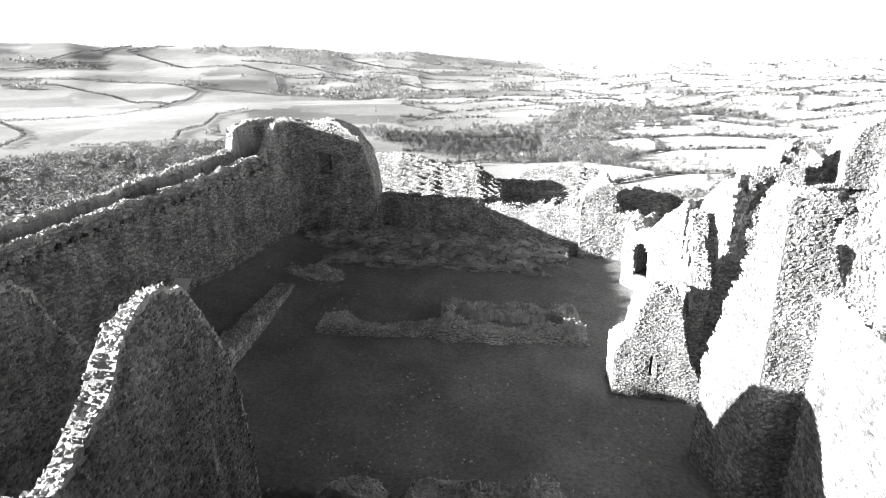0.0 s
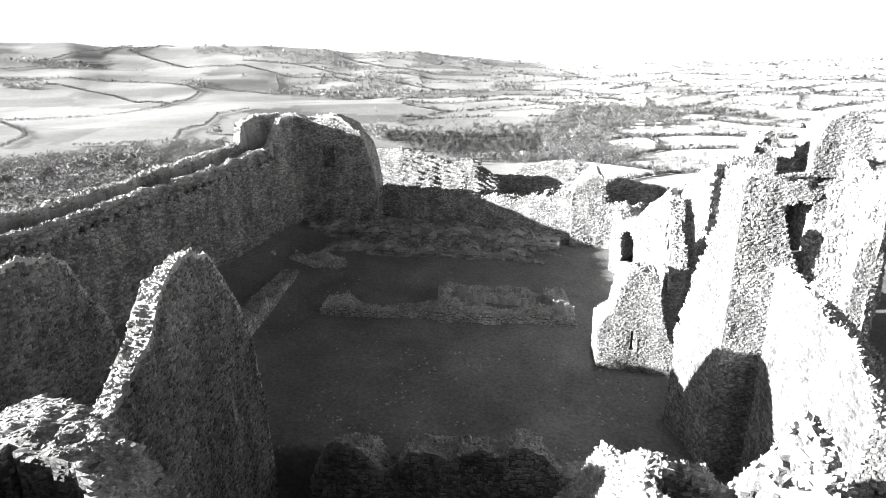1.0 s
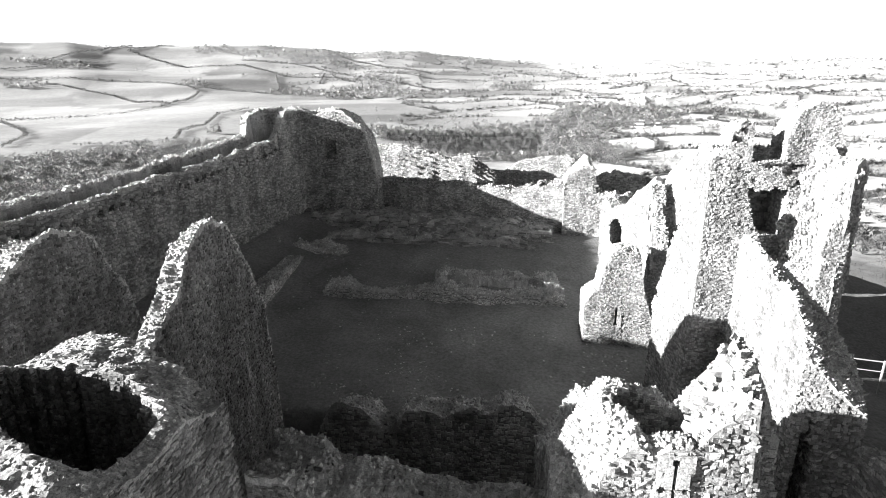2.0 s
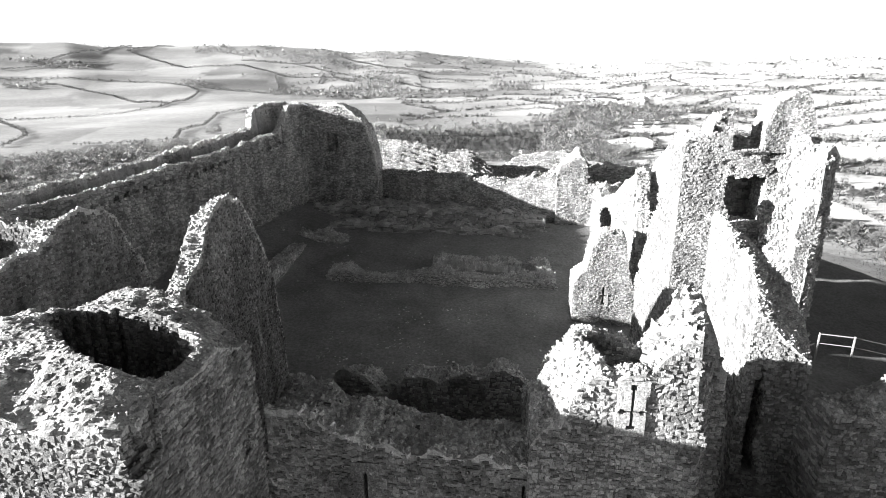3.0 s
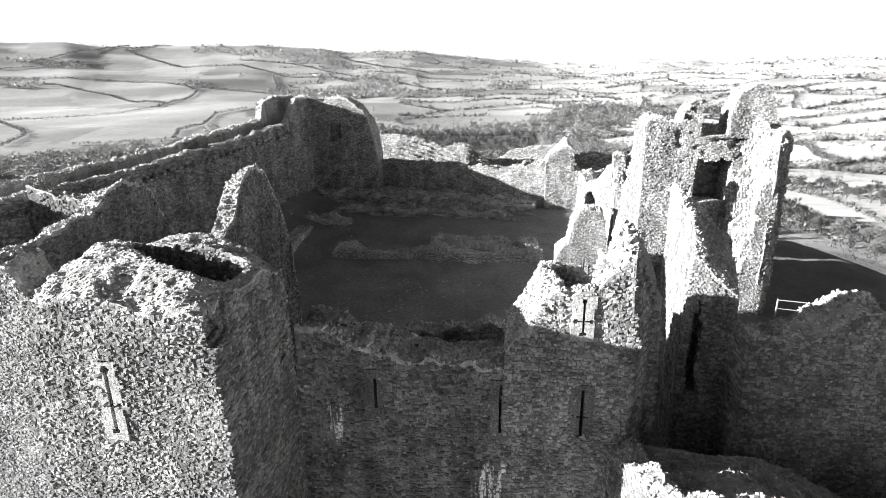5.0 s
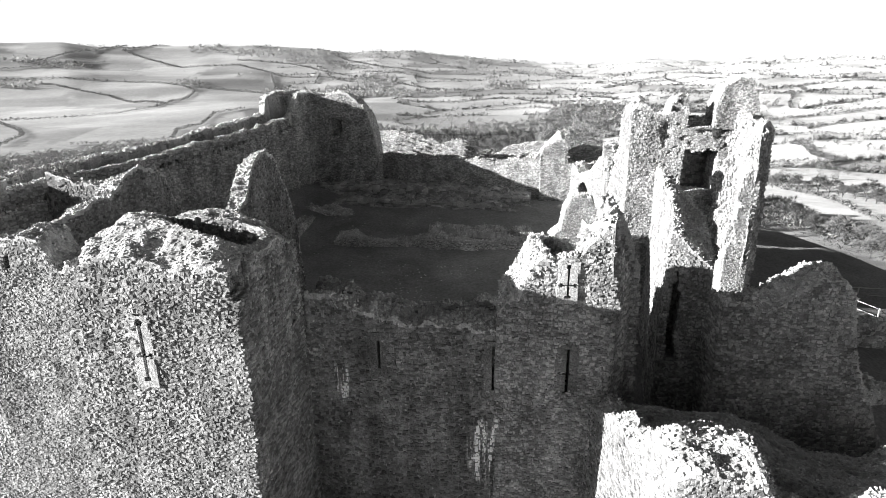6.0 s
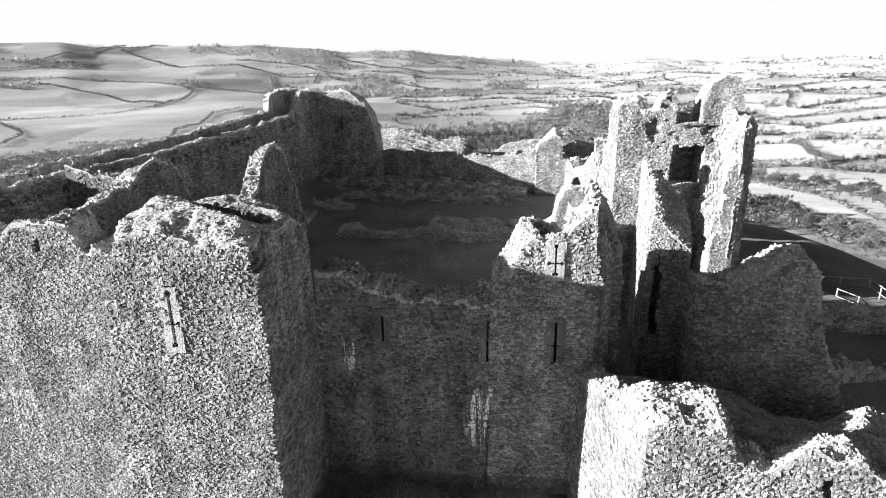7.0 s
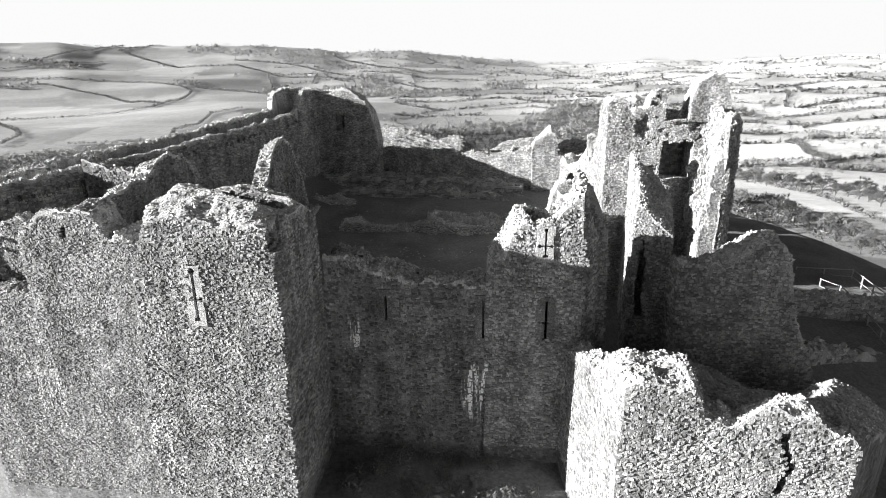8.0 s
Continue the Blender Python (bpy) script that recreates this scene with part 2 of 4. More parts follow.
def masonry(name, origin, angle, length, depth, z0, z1, solid, label, category="wall", cell=(0.3, 0.3, 0.2), warp=None, near=None, group="", kind="", seed=1, rubble=1.0, bulge=0.07, skip=(), mat=None, bare=-3.6, cap=None, lump=0.085):
    """A ruined wall of coursed rubble: a mortared core with a stone on every open face of its cells. The cells lie along u (angle degrees from x), v and z; solid(u, v, z)
    tells which are there. warp bends the finished block. cap(u, v) is the height of the broken top, laid over the cells as one rough sheet."""
    cs, ct, cz = cell
    nu, nv, nz = max(1, round(length / cs)), max(1, round(depth / ct)), max(1, round((z1 - z0) / cz))
    cs, ct, cz = length / nu, depth / nv, (z1 - z0) / nz
    U, V, Z = np.meshgrid((np.arange(nu) + 0.5) * cs, (np.arange(nv) + 0.5) * ct, z0 + (np.arange(nz) + 0.5) * cz, indexing="ij")
    full = np.zeros((nu + 2, nv + 2, nz + 2), bool)
    full[1:-1, 1:-1, 1:-1] = solid(U, V, Z)
    if cap:
        even = cap
        cap = lambda u, v: even(u, v) + lump * fbm(u / 0.34, v / 0.34, 0, seed + 3)
        eu, ev = np.meshgrid(np.arange(nu + 1) * cs, np.arange(nv + 1) * ct, indexing="ij")
        corner = cap(np.clip(eu, 0.02, length - 0.02), np.clip(ev, 0.02, depth - 0.02))
        lowest = np.minimum(np.minimum(corner[:-1, :-1], corner[1:, :-1]), np.minimum(corner[:-1, 1:], corner[1:, 1:]))
        highest = np.maximum(np.maximum(corner[:-1, :-1], corner[1:, :-1]), np.maximum(corner[:-1, 1:], corner[1:, 1:]))
        column = full[1:-1, 1:-1, 1:-1]
        top_z = np.where(column.any(2), z0 + cz * (nz - np.argmax(column[:, :, ::-1], axis=2)), -99)
        capped = np.abs(top_z - even(U[:, :, 0], V[:, :, 0])) < cz * 1.2
        column &= ~(capped[:, :, None] & (Z + cz / 2 > lowest[:, :, None] + 0.03))
    full[:, :, 0] = full[:, :, 1]
    ca, sa = math.cos(radians(angle)), math.sin(radians(angle))

    def place(p):
        q = np.empty_like(p)
        q[..., 0] = origin[0] + p[..., 0] * ca - p[..., 1] * sa
        q[..., 1] = origin[1] + p[..., 0] * sa + p[..., 1] * ca
        q[..., 2] = p[..., 2]
        if warp:
            q = warp(q)
        return wobble(q, bulge, 1.3, seed)

    base = new(name)
    tagged(base, label, category, group, kind)
    core_v, core_f = [], []
    cen, au, av, an, sz = [], [], [], [], []
    lid = []
    rng = np.random.default_rng(seed)
    inner = full[1:-1, 1:-1, 1:-1]
    sheet = []
    if cap:
        ci, cj = np.nonzero(capped)
        up = corner + 0.03
        p = lambda i, j, d=0.0: np.stack([i * cs, j * ct, up[i, j] - d], -1)
        sheet.append(np.stack([p(ci, cj), p(ci + 1, cj), p(ci + 1, cj + 1), p(ci, cj + 1)], 1))
        edge = np.zeros((nu + 2, nv + 2), bool)
        edge[1:-1, 1:-1] = capped
        for di, dj, a, b in ((1, 0, (1, 0), (1, 1)), (-1, 0, (0, 1), (0, 0)), (0, 1, (1, 1), (0, 1)), (0, -1, (0, 0), (1, 0))):
            rim = ~edge[ci + 1 + di, cj + 1 + dj]
            i, j = ci[rim], cj[rim]
            fall = (highest - lowest)[i, j] + cz
            q, w = (i + a[0], j + a[1]), (i + b[0], j + b[1])
            sheet.append(np.stack([p(*q, fall), p(*w, fall), p(*w), p(*q)], 1))
    for axis, sign in ((0, 1), (0, -1), (1, 1), (1, -1), (2, 1)):
        other = np.roll(full, -sign, axis)[1:-1, 1:-1, 1:-1]
        i, j, k = np.nonzero(inner & ~other)
        if not len(i):
            continue
        c = np.stack([(i + 0.5) * cs, (j + 0.5) * ct, z0 + (k + 0.5) * cz], 1)
        dims = np.array([cs, ct, cz])
        n = np.zeros(3)
        n[axis] = sign
        rot_n = (n[0] * ca - n[1] * sa, n[0] * sa + n[1] * ca)
        a, b = [(1, 2), (0, 2), (0, 1)][axis]
        ea, eb = np.zeros(3), np.zeros(3)
        ea[a], eb[b] = 1, 1
        if np.dot(np.cross(ea, eb), n) < 0:
            ea, eb, a, b = eb, ea, b, a
        fc = c + n * dims[axis] / 2
        above = fc[:, 2] > ground_height(origin[0] + fc[:, 0] * ca - fc[:, 1] * sa, origin[1] + fc[:, 0] * sa + fc[:, 1] * ca) - 0.6
        if warp is None:      # what is buried is left out
            i, j, k, c, fc = i[above], j[above], k[above], c[above], fc[above]
            if not len(i):
                continue
        quad = np.stack([fc - ea * dims[a] / 2 - eb * dims[b] / 2, fc + ea * dims[a] / 2 - eb * dims[b] / 2, fc + ea * dims[a] / 2 + eb * dims[b] / 2, fc - ea * dims[a] / 2 + eb * dims[b] / 2], 1)
        core_f.append(np.arange(len(i) * 4).reshape(-1, 4) + 4 * sum(len(x) for x in core_v))
        core_v.append(place(quad))
        turned = rot_n[1] > 0.5 or (rot_n[0] < -0.5 and rot_n[1] > -0.25 and origin[0] < -3.5) or (rot_n[0] > 0.5 and rot_n[1] > -0.25 and origin[0] > 4)
        if (axis, sign) in skip or turned:      # sides that are only ever turned away keep their plain core
            continue
        seen = fc[:, 2] > bare
        i, j, k, fc = i[seen], j[seen], k[seen], fc[seen]
        if axis == 2 and cap:      # more stones where the top is steep
            steep = np.where(capped[i, j], (highest - lowest)[i, j] / (0.5 * (cs + ct)), 0)
            n_top = np.clip(np.round(np.sqrt(1 + steep ** 2) * 1.5), 1, 5).astype(int)
            i, j, k, fc = np.repeat(i, n_top), np.repeat(j, n_top), np.repeat(k, n_top), np.repeat(fc, n_top, 0)
        m = len(i)
        if not m:
            continue
        if axis == 2:
            turn = rng.uniform(0, math.pi, m)
            pos = fc + np.stack([rng.uniform(-0.5, 0.5, m) * cs, rng.uniform(-0.5, 0.5, m) * ct, np.zeros(m)], 1)
            tilt = rng.normal(0, 0.24 * min(1.0, rubble), (m, 2))
            if cap:      # stones lie along the slope of the sheet
                on = capped[i, j]
                pu, pv = np.clip(pos[:, 0], 0.03, length - 0.03), np.clip(pos[:, 1], 0.03, depth - 0.03)
                h = cap(pu, pv)
                slope = np.clip(np.stack([cap(pu + 0.08, pv) - h, cap(pu, pv + 0.08) - h], 1) / 0.08, -1.5, 1.5)
                tilt = tilt - slope * on[:, None]
                pos[:, 2] = np.where(on, h + 0.03, pos[:, 2])
            nn = np.stack([tilt[:, 0], tilt[:, 1], np.ones(m)], 1)
            nn /= np.linalg.norm(nn, axis=1)[:, None]
            uu = np.stack([np.cos(turn), np.sin(turn), np.zeros(m)], 1)
            uu -= nn * np.sum(uu * nn, 1)[:, None]
            uu /= np.linalg.norm(uu, axis=1)[:, None]
            vv = np.cross(nn, uu)
            small = rng.uniform(0.3, 0.85, m)
            size = np.stack([small * cs, small * rng.uniform(0.6, 1.0, m) * ct, rubble * max(cz, 0.12) * rng.uniform(0.1, 0.85, m)], 1)
        else:
            run = 0 if a == 2 else 1      # which of the two edges runs level
            level = b if a == 2 else a
            line = i if level == 0 else j
            shift = 0.5 * (k % 2)
            lo = shift + 0.75 * (hash01(line, k, np.full(m, seed)) - 0.5)
            hi = shift + 0.75 * (hash01(line + 1, k, np.full(m, seed)) - 0.5)
            drop = 0.95 * (hash01(line, k, np.full(m, seed + 9)) - 0.5)
            along = np.zeros(3)
            along[level] = 1
            pos = fc + along * ((lo + hi) / 2 * dims[level])[:, None] + np.array([0, 0, 1.0]) * (drop * cz)[:, None]
            wide = (1.05 + hi - lo) * dims[level] * rng.uniform(0.75, 1.15, m)
            tall = cz * (1.1 + 0.9 * (hash01(line, k, np.full(m, seed + 3)) - 0.45))
            size = np.stack([wide, tall, (0.012 + 0.06 * rng.uniform(0, 1, m) ** 1.5) * min(1.0, 0.35 + 4.2 * cz)], 1)
            if a == 2:
                size = size[:, [1, 0, 2]]
            nn, uu, vv = (np.repeat(w[None], m, 0) for w in (n, ea, eb))
            lean = rng.normal(0, 0.11, (m, 2))
            spin = rng.normal(0, 0.12, (m, 1))
            uu, vv = uu * np.cos(spin) + vv * np.sin(spin), vv * np.cos(spin) - uu * np.sin(spin)
            nn = nn + uu * lean[:, :1] + vv * lean[:, 1:]
            nn = nn / np.linalg.norm(nn, axis=1)[:, None]
        rot = lambda w: np.stack([w[:, 0] * ca - w[:, 1] * sa, w[:, 0] * sa + w[:, 1] * ca, w[:, 2]], 1)
        if axis == 2:
            lid = [place(pos), rot(uu), rot(vv), rot(nn), size]
            continue
        cen.append(place(pos)), au.append(rot(uu)), av.append(rot(vv)), an.append(rot(nn)), sz.append(size)
    # capping and coping are paler than the faces: sunlit tops, put into the tone
    if sheet:
        q = place(np.concatenate(sheet))
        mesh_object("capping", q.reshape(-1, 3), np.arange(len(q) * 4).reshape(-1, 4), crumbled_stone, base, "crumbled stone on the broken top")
    if core_v:
        v = np.concatenate([x.reshape(-1, 3) for x in core_v])
        mesh_object("core", v, np.concatenate(core_f), mortar, base, "grey mortared rubble core")
        lay_stones("masonry", *(np.concatenate(x) for x in (cen, au, av, an, sz)), base, mat or rubble_stone, near)
        if lid:
            lay_stones("coping", *lid, base, rock if mat is rock else pale_stone, label="pale stones of the broken top, sunlight in their tone")
    return base


def ragged(xs, zs, rough=0.35, seed=1, size=0.8):
    """The height of a broken top over u, with noise over u and v."""
    def top(U, V):
        return np.interp(U, xs, zs) + rough * fbm(U / size, V / size, 0, seed)
    return top


# ---- ground ----
def hall_floor(x, y):
    """How far a place lies inside the sunken range behind the east front, 0..1."""
    return np.clip((y - 4.6) / 0.6, 0, 1) * np.clip((12.9 - y) / 0.5, 0, 1) * np.clip((x + 8.6) / 0.6, 0, 1) * np.clip((7.6 - x) / 0.6, 0, 1)


def ground_height(x, y):
    r, az = np.hypot(x, y - 15), np.degrees(np.arctan2(x, y - 15))
    far = np.interp(r, [0, 30, 45, 60, 110, 250, 450, 700, 1000, 1500, 2200, 2800, 3200, 3600, 3900, 4950],
                    [-1, -2, -4, -9, -30, -50, -56, -50, -38, 0, 62, 130, 192, 250, 246, 120])
    # hills along the skyline: higher to the left, a shoulder in the middle
    crest = np.interp(az, [-180, -70, -45.6, -41.8, -39.4, -35, -31.2, -25.6, -19.5, -16.7, -13.8, -10.3, -7.9, -2.5, 4, 9.7, 14.5, 19.6, 22.8, 26.3, 30.3, 32.9, 60, 180], [47, 71, 80, 100, 86, 98, 112, 117, 107, 86, 100, 100, 81, 48, 4, -4, 10, -10, 4, -6, 0, -14, -12, 47])
    far = far + crest * np.clip((r - 1500) / 1900, 0, 1) ** 1.3
    roll = np.clip((r - 200) / 900, 0, 1)
    far = far + roll * np.interp(r, [2400, 3400], [1.0, 0.12]) * (16 * fbm(x / 620, y / 620, 0, 21) + 26 * np.clip(r / 3000, 0, 1) * fbm(x / 900, y / 900, 0, 33))
    # the right flank of the crag falls away steeply
    far = far - np.clip((x - 18) / 25, 0, 1) * 10 * np.clip((220 - r) / 150, 0, 1)
    ward = np.interp(y, [-40, -8, 4, 13, 20, 24, 28, 33, 40, 60], [-9, -5.2, -4.2, -1.15, -0.75, -0.35, 0.3, 1.2, 1.6, -6])
    ward = ward + 0.10 * fbm(x / 2.2, y / 2.2, 0, 5) + 0.04 * vnoise(x * 2, y * 2, 0, 8)
    ward = ward - 0.06 * np.clip(x - 2, 0, 20) - np.clip(x - 9, 0, 40) * 0.12 + 0.05 * np.clip(-8 - x, 0, 9) + 0.2 * np.clip(-12 - x, 0, 6) * np.clip((y - 15) / 6, 0, 1)
    ward = ward - 3.4 * hall_floor(x, y) - 6.0 * np.clip((-5 - x) / 6, 0, 1) * np.clip((6 - y) / 2, 0, 1)
    mix = np.clip((r - 30) / 22, 0, 1)
    mix = mix * mix * (3 - 2 * mix)
    return ward * (1 - mix) + far * mix


def field_cell(x, y):
    """The two nearest of the scattered centres that divide the country into fields: which one, and how near to the boundary."""
    a = radians(24)
    u, v = (x * math.cos(a) + y * math.sin(a)) / 300.0, (-x * math.sin(a) + y * math.cos(a)) / 185.0
    ui, vi = np.floor(u), np.floor(v)
    best, second, who = np.full(u.shape, 9.0), np.full(u.shape, 9.0), np.zeros(u.shape)
    for du in (-1, 0, 1):
        for dv in (-1, 0, 1):
            cu, cv = ui + du, vi + dv
            px, py = cu + 0.12 + 0.76 * hash01(cu, cv, np.full(u.shape, 3)), cv + 0.12 + 0.76 * hash01(cu, cv, np.full(u.shape, 4))
            d = np.abs(u - px) ** 1.6 + np.abs(v - py) ** 1.6
            tag = hash01(cu, cv, np.full(u.shape, 7))
            closer = d < best
            second = np.where(closer, best, np.minimum(second, d))
            who = np.where(closer, tag, who)
            best = np.where(closer, d, best)
    return who, second - best


def wooded(x, y):
    """Where woods stand, above 0."""
    r, az = np.hypot(x, y - 15), np.degrees(np.arctan2(x, y - 15))
    w = fbm(x / 260, y / 260, 0, 51) - 0.66
    w = w + 1.6 * np.exp(-((r - 480) / 270) ** 2) * np.exp(-((az + 40) / 24) ** 2)          # hanging wood under the left-hand fields
    w = w + 1.0 * np.exp(-((r - 850) / 170) ** 2) * np.exp(-((az + 6) / 12) ** 2)           # valley wood beyond the west wall
    w = w + 0.4 * np.exp(-((r - 900) / 300) ** 2) * np.exp(-((az - 16) / 9) ** 2)
    w = w + 1.1 * np.exp(-((r - 3350) / 380) ** 2) * np.exp(-((az + 22) / 9) ** 2)         # wooded hilltop
    w = w + 1.0 * np.exp(-((r - 150) / 55) ** 2) * np.exp(-((az - 45) / 22) ** 2)           # below the right flank
    w = w - 1.6 * np.exp(-((r - 1330) / 430) ** 2) * np.exp(-((az + 44) / 17) ** 2)         # open fields to the left
    return w


def build_ground():
    rings = np.concatenate([np.arange(0.6, 62, 0.65), 62 * np.exp(np.linspace(0.012, math.log(4900 / 62), 180))])
    a = np.radians(np.concatenate([np.linspace(-64, 60, 300, endpoint=False), np.linspace(60, 296, 96, endpoint=False)]))      # finer towards the open country
    steps = len(a)
    R, A = np.meshgrid(rings, a, indexing="ij")
    X, Y = R * np.sin(A), 15 + R * np.cos(A)
    v = np.stack([X, Y, ground_height(X, Y)], -1).reshape(-1, 3)
    i, j = np.meshgrid(np.arange(len(rings) - 1), np.arange(steps), indexing="ij")
    i, j = i.ravel(), j.ravel()
    n = (j + 1) % steps
    f = np.stack([i * steps + j, i * steps + n, (i + 1) * steps + n, (i + 1) * steps + j], 1)
    centre = len(v)
    v = np.concatenate([v, [[0, 15, float(ground_height(np.array(0.0), np.array(15.0)))]]])
    fan = [(centre, (k + 1) % steps, k) for k in range(steps)]
    me = bpy.data.meshes.new("ground")
    me.from_pydata(v.tolist(), [], f.tolist() + fan)
    me.materials.append(turf), me.materials.append(pasture)
    c = v
    r = np.hypot(c[:, 0], c[:, 1] - 15)
    who, edge = field_cell(c[:, 0], c[:, 1])
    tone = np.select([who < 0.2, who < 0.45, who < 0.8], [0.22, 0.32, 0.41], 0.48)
    # paler by bearing towards the right, over the fields' own tones
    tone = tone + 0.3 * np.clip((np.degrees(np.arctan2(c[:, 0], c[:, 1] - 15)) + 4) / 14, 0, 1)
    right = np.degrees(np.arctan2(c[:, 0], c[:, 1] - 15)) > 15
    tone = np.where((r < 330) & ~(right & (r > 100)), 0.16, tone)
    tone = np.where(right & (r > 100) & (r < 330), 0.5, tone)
    tone = np.where((wooded(c[:, 0], c[:, 1]) > 0) & (r < 2500), 0.26, tone)
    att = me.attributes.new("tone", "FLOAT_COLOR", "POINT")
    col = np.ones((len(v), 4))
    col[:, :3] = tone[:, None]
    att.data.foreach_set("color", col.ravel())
    slot = np.zeros(len(f) + len(fan), dtype=np.int32)
    slot[: len(f)] = (r[f[:, 0]] > 48).astype(np.int32)
    me.polygons.foreach_set("material_index", slot)
    me.shade_smooth()
    return tagged(new("ground", me), "turf castle ward on a crag above pale hedged winter pasture", "ground", kind="structure")


build_ground()


# ---- woods and hedges ----
def tufts(name, x, y, wide, tall, blades, label, category, seed, low=0.12, thin=0.75, mat=None, rounded=False):
    """Many bare crowns on the ground as one object: each a ball of small slanting twig sprays with gaps."""
    m = len(x)
    rng = np.random.default_rng(seed)
    z = ground_height(x, y)
    size = np.stack([wide, wide, tall * 0.5 * (1 - low)], 1)
    foot = np.stack([x, y, z + tall * (low + 0.5 * (1 - low))], 1)
    d = rng.normal(size=(m, blades, 3))
    d /= np.linalg.norm(d, axis=2)[..., None]
    c = foot[:, None] + d * rng.uniform(0.35, 1.0, (m, blades, 1)) ** 0.8 * size[:, None]
    s = (wide * (3.2 if rounded else 1.9) / math.sqrt(blades))[:, None, None] * rng.uniform(0.3, 0.7, (m, blades, 1))
    p, q = rng.normal(size=(m, blades, 3)), rng.normal(size=(m, blades, 3))
    p, q = (w - 0.8 * d * np.sum(w * d, 2)[..., None] for w in (p, q))
    v = np.stack([c + p * s, c - p * s + q * s * thin, c - p * s - q * s * thin], 2).reshape(-1, 3)
    ob = mesh_object(name, v, np.arange(len(v)).reshape(-1, 3), mat or foliage, smooth=rounded)
    if rounded:      # twigs shade like the crown that they belong to
        way = np.repeat((d + 0.4 * rng.normal(size=d.shape)).reshape(-1, 3), 3, axis=0)
        way /= np.linalg.norm(way, axis=1)[:, None]
        ob.data.normals_split_custom_set(way.tolist())
    return tagged(ob, label, category, kind="stuff")


def banded(name, x, y, wide, tall, label, category, seed, mat=None, sparse=1.0):
    """The same, with finer twigs the nearer they stand."""
    r = np.hypot(x, y - 15)
    for k, (near, far, blades) in enumerate(((0, 300, 200), (300, 800, 210), (800, 1500, 75), (1500, 9999, 30))):
        w = (r >= near) & (r < far)
        if w.any():
            tufts(name, x[w], y[w], wide[w] * 0.85, tall[w], int(blades * max(0.43, sparse)), label, category, seed + k, 0.05, 0.4, mat, rounded=True)


def hedge_points(lines, gap, seed):
    """Places along hedges, each given as bearings and distances from the ward."""
    rng = np.random.default_rng(seed)
    xs, ys = [], []
    for line in lines:
        p = np.array([(r * math.sin(radians(a)), 15 + r * math.cos(radians(a))) for a, r in line])
        for q, w in zip(p, p[1:]):
            n = max(2, int(np.linalg.norm(w - q) / gap))
            t = np.linspace(0, 1, n, endpoint=False)[:, None]
            xy = q + (w - q) * t + rng.normal(0, gap * 0.2, (n, 2))
            xs.append(xy[:, 0]), ys.append(xy[:, 1])
    return np.concatenate(xs), np.concatenate(ys)


HEDGES = [
    [(-47.7, 1410), (-45.5, 1349), (-42.2, 1385), (-38.9, 1384), (-35.8, 1468), (-33.2, 1695), (-32.0, 1967), (-33.0, 2079), (-35.4, 2163), (-39.0, 2235), (-43.2, 2292), (-47.0, 2345)],
    [(-42.9, 2164), (-39.3, 1956), (-34.8, 1528)],
    [(-48.5, 793), (-46.6, 893), (-46.6, 1037), (-47.8, 1318)],
    [(-27.7, 1287), (-30.7, 1195), (-32.2, 1015), (-34.4, 919), (-35.0, 810), (-38.9, 775), (-43.8, 776)],
    [(-32.1, 2063), (-28.5, 1995), (-24.7, 1922)],
    [(-32.6, 3762), (-37.4, 3327), (-32.8, 2733), (-27.7, 2711), (-24.0, 2397), (-20.0, 2320), (-15.9, 2208)],
    [(-27.6, 2858), (-22.7, 2722), (-17.1, 2336), (-9.3, 2009), (-3.2, 1857)],
    [(-24.3, 2050), (-24.6, 2389)],
    [(-20.3, 2177), (-19.7, 2424)],
    [(-18.1, 3187), (-13.5, 2758), (-8.7, 2387)],
    [(10.2, 2001), (14.0, 2260), (18.5, 2388), (22.8, 2197)],
    [(12.7, 1225), (17.0, 1245), (21.3, 1534), (25.0, 1506)],
    [(-2.0, 1281), (3.5, 1321), (8.2, 1229), (12.1, 1269)],
    [(2.4, 959), (9.6, 827), (13.6, 851)],
    [(9.5, 988), (16.2, 940), (23.7, 1025), (26.8, 1081)],
    [(15.8, 1538), (21.1, 1806), (26.1, 1690), (30.1, 1939)],
    [(27.4, 1290), (33.1, 1439)],
    [(-12.4, 1573), (-6.3, 1473), (-0.2, 1605)],
    [(-0.2, 1941), (5.7, 1997), (10.3, 1813)],
    [(-15.3, 2459), (-8.7, 2196), (-2.6, 2204)],
    [(-0.1, 1064), (6.0, 1068), (11.7, 1112)],
    [(25.6, 621), (29.6, 674), (35.6, 680)],
    [(24.3, 994), (29.6, 1076), (34.8, 1013)],
    [(24.9, 1203), (29.6, 1389), (34.0, 1474)],
    [(23.0, 1672), (27.7, 1996), (33.4, 2137)],
    [(26.8, 468), (32.3, 409), (38.3, 314)],
    [(-46.8, 2643), (-42.2, 2838), (-38.8, 2957)],
    [(-44.5, 2834), (-40.9, 3183), (-36.9, 3608)],
]
ex, ey = hedge_points(HEDGES, 4.0, 2)
er = np.hypot(ex, ey - 15)
es = np.random.default_rng(5).uniform(0.7, 1.3, len(ex)) * (0.8 + er / 2600)
banded("hedgerow", ex, ey, es * 2.6, es * 4.6, "dark hedges round the open fields", "hedge", 9, hedging, sparse=0.3)

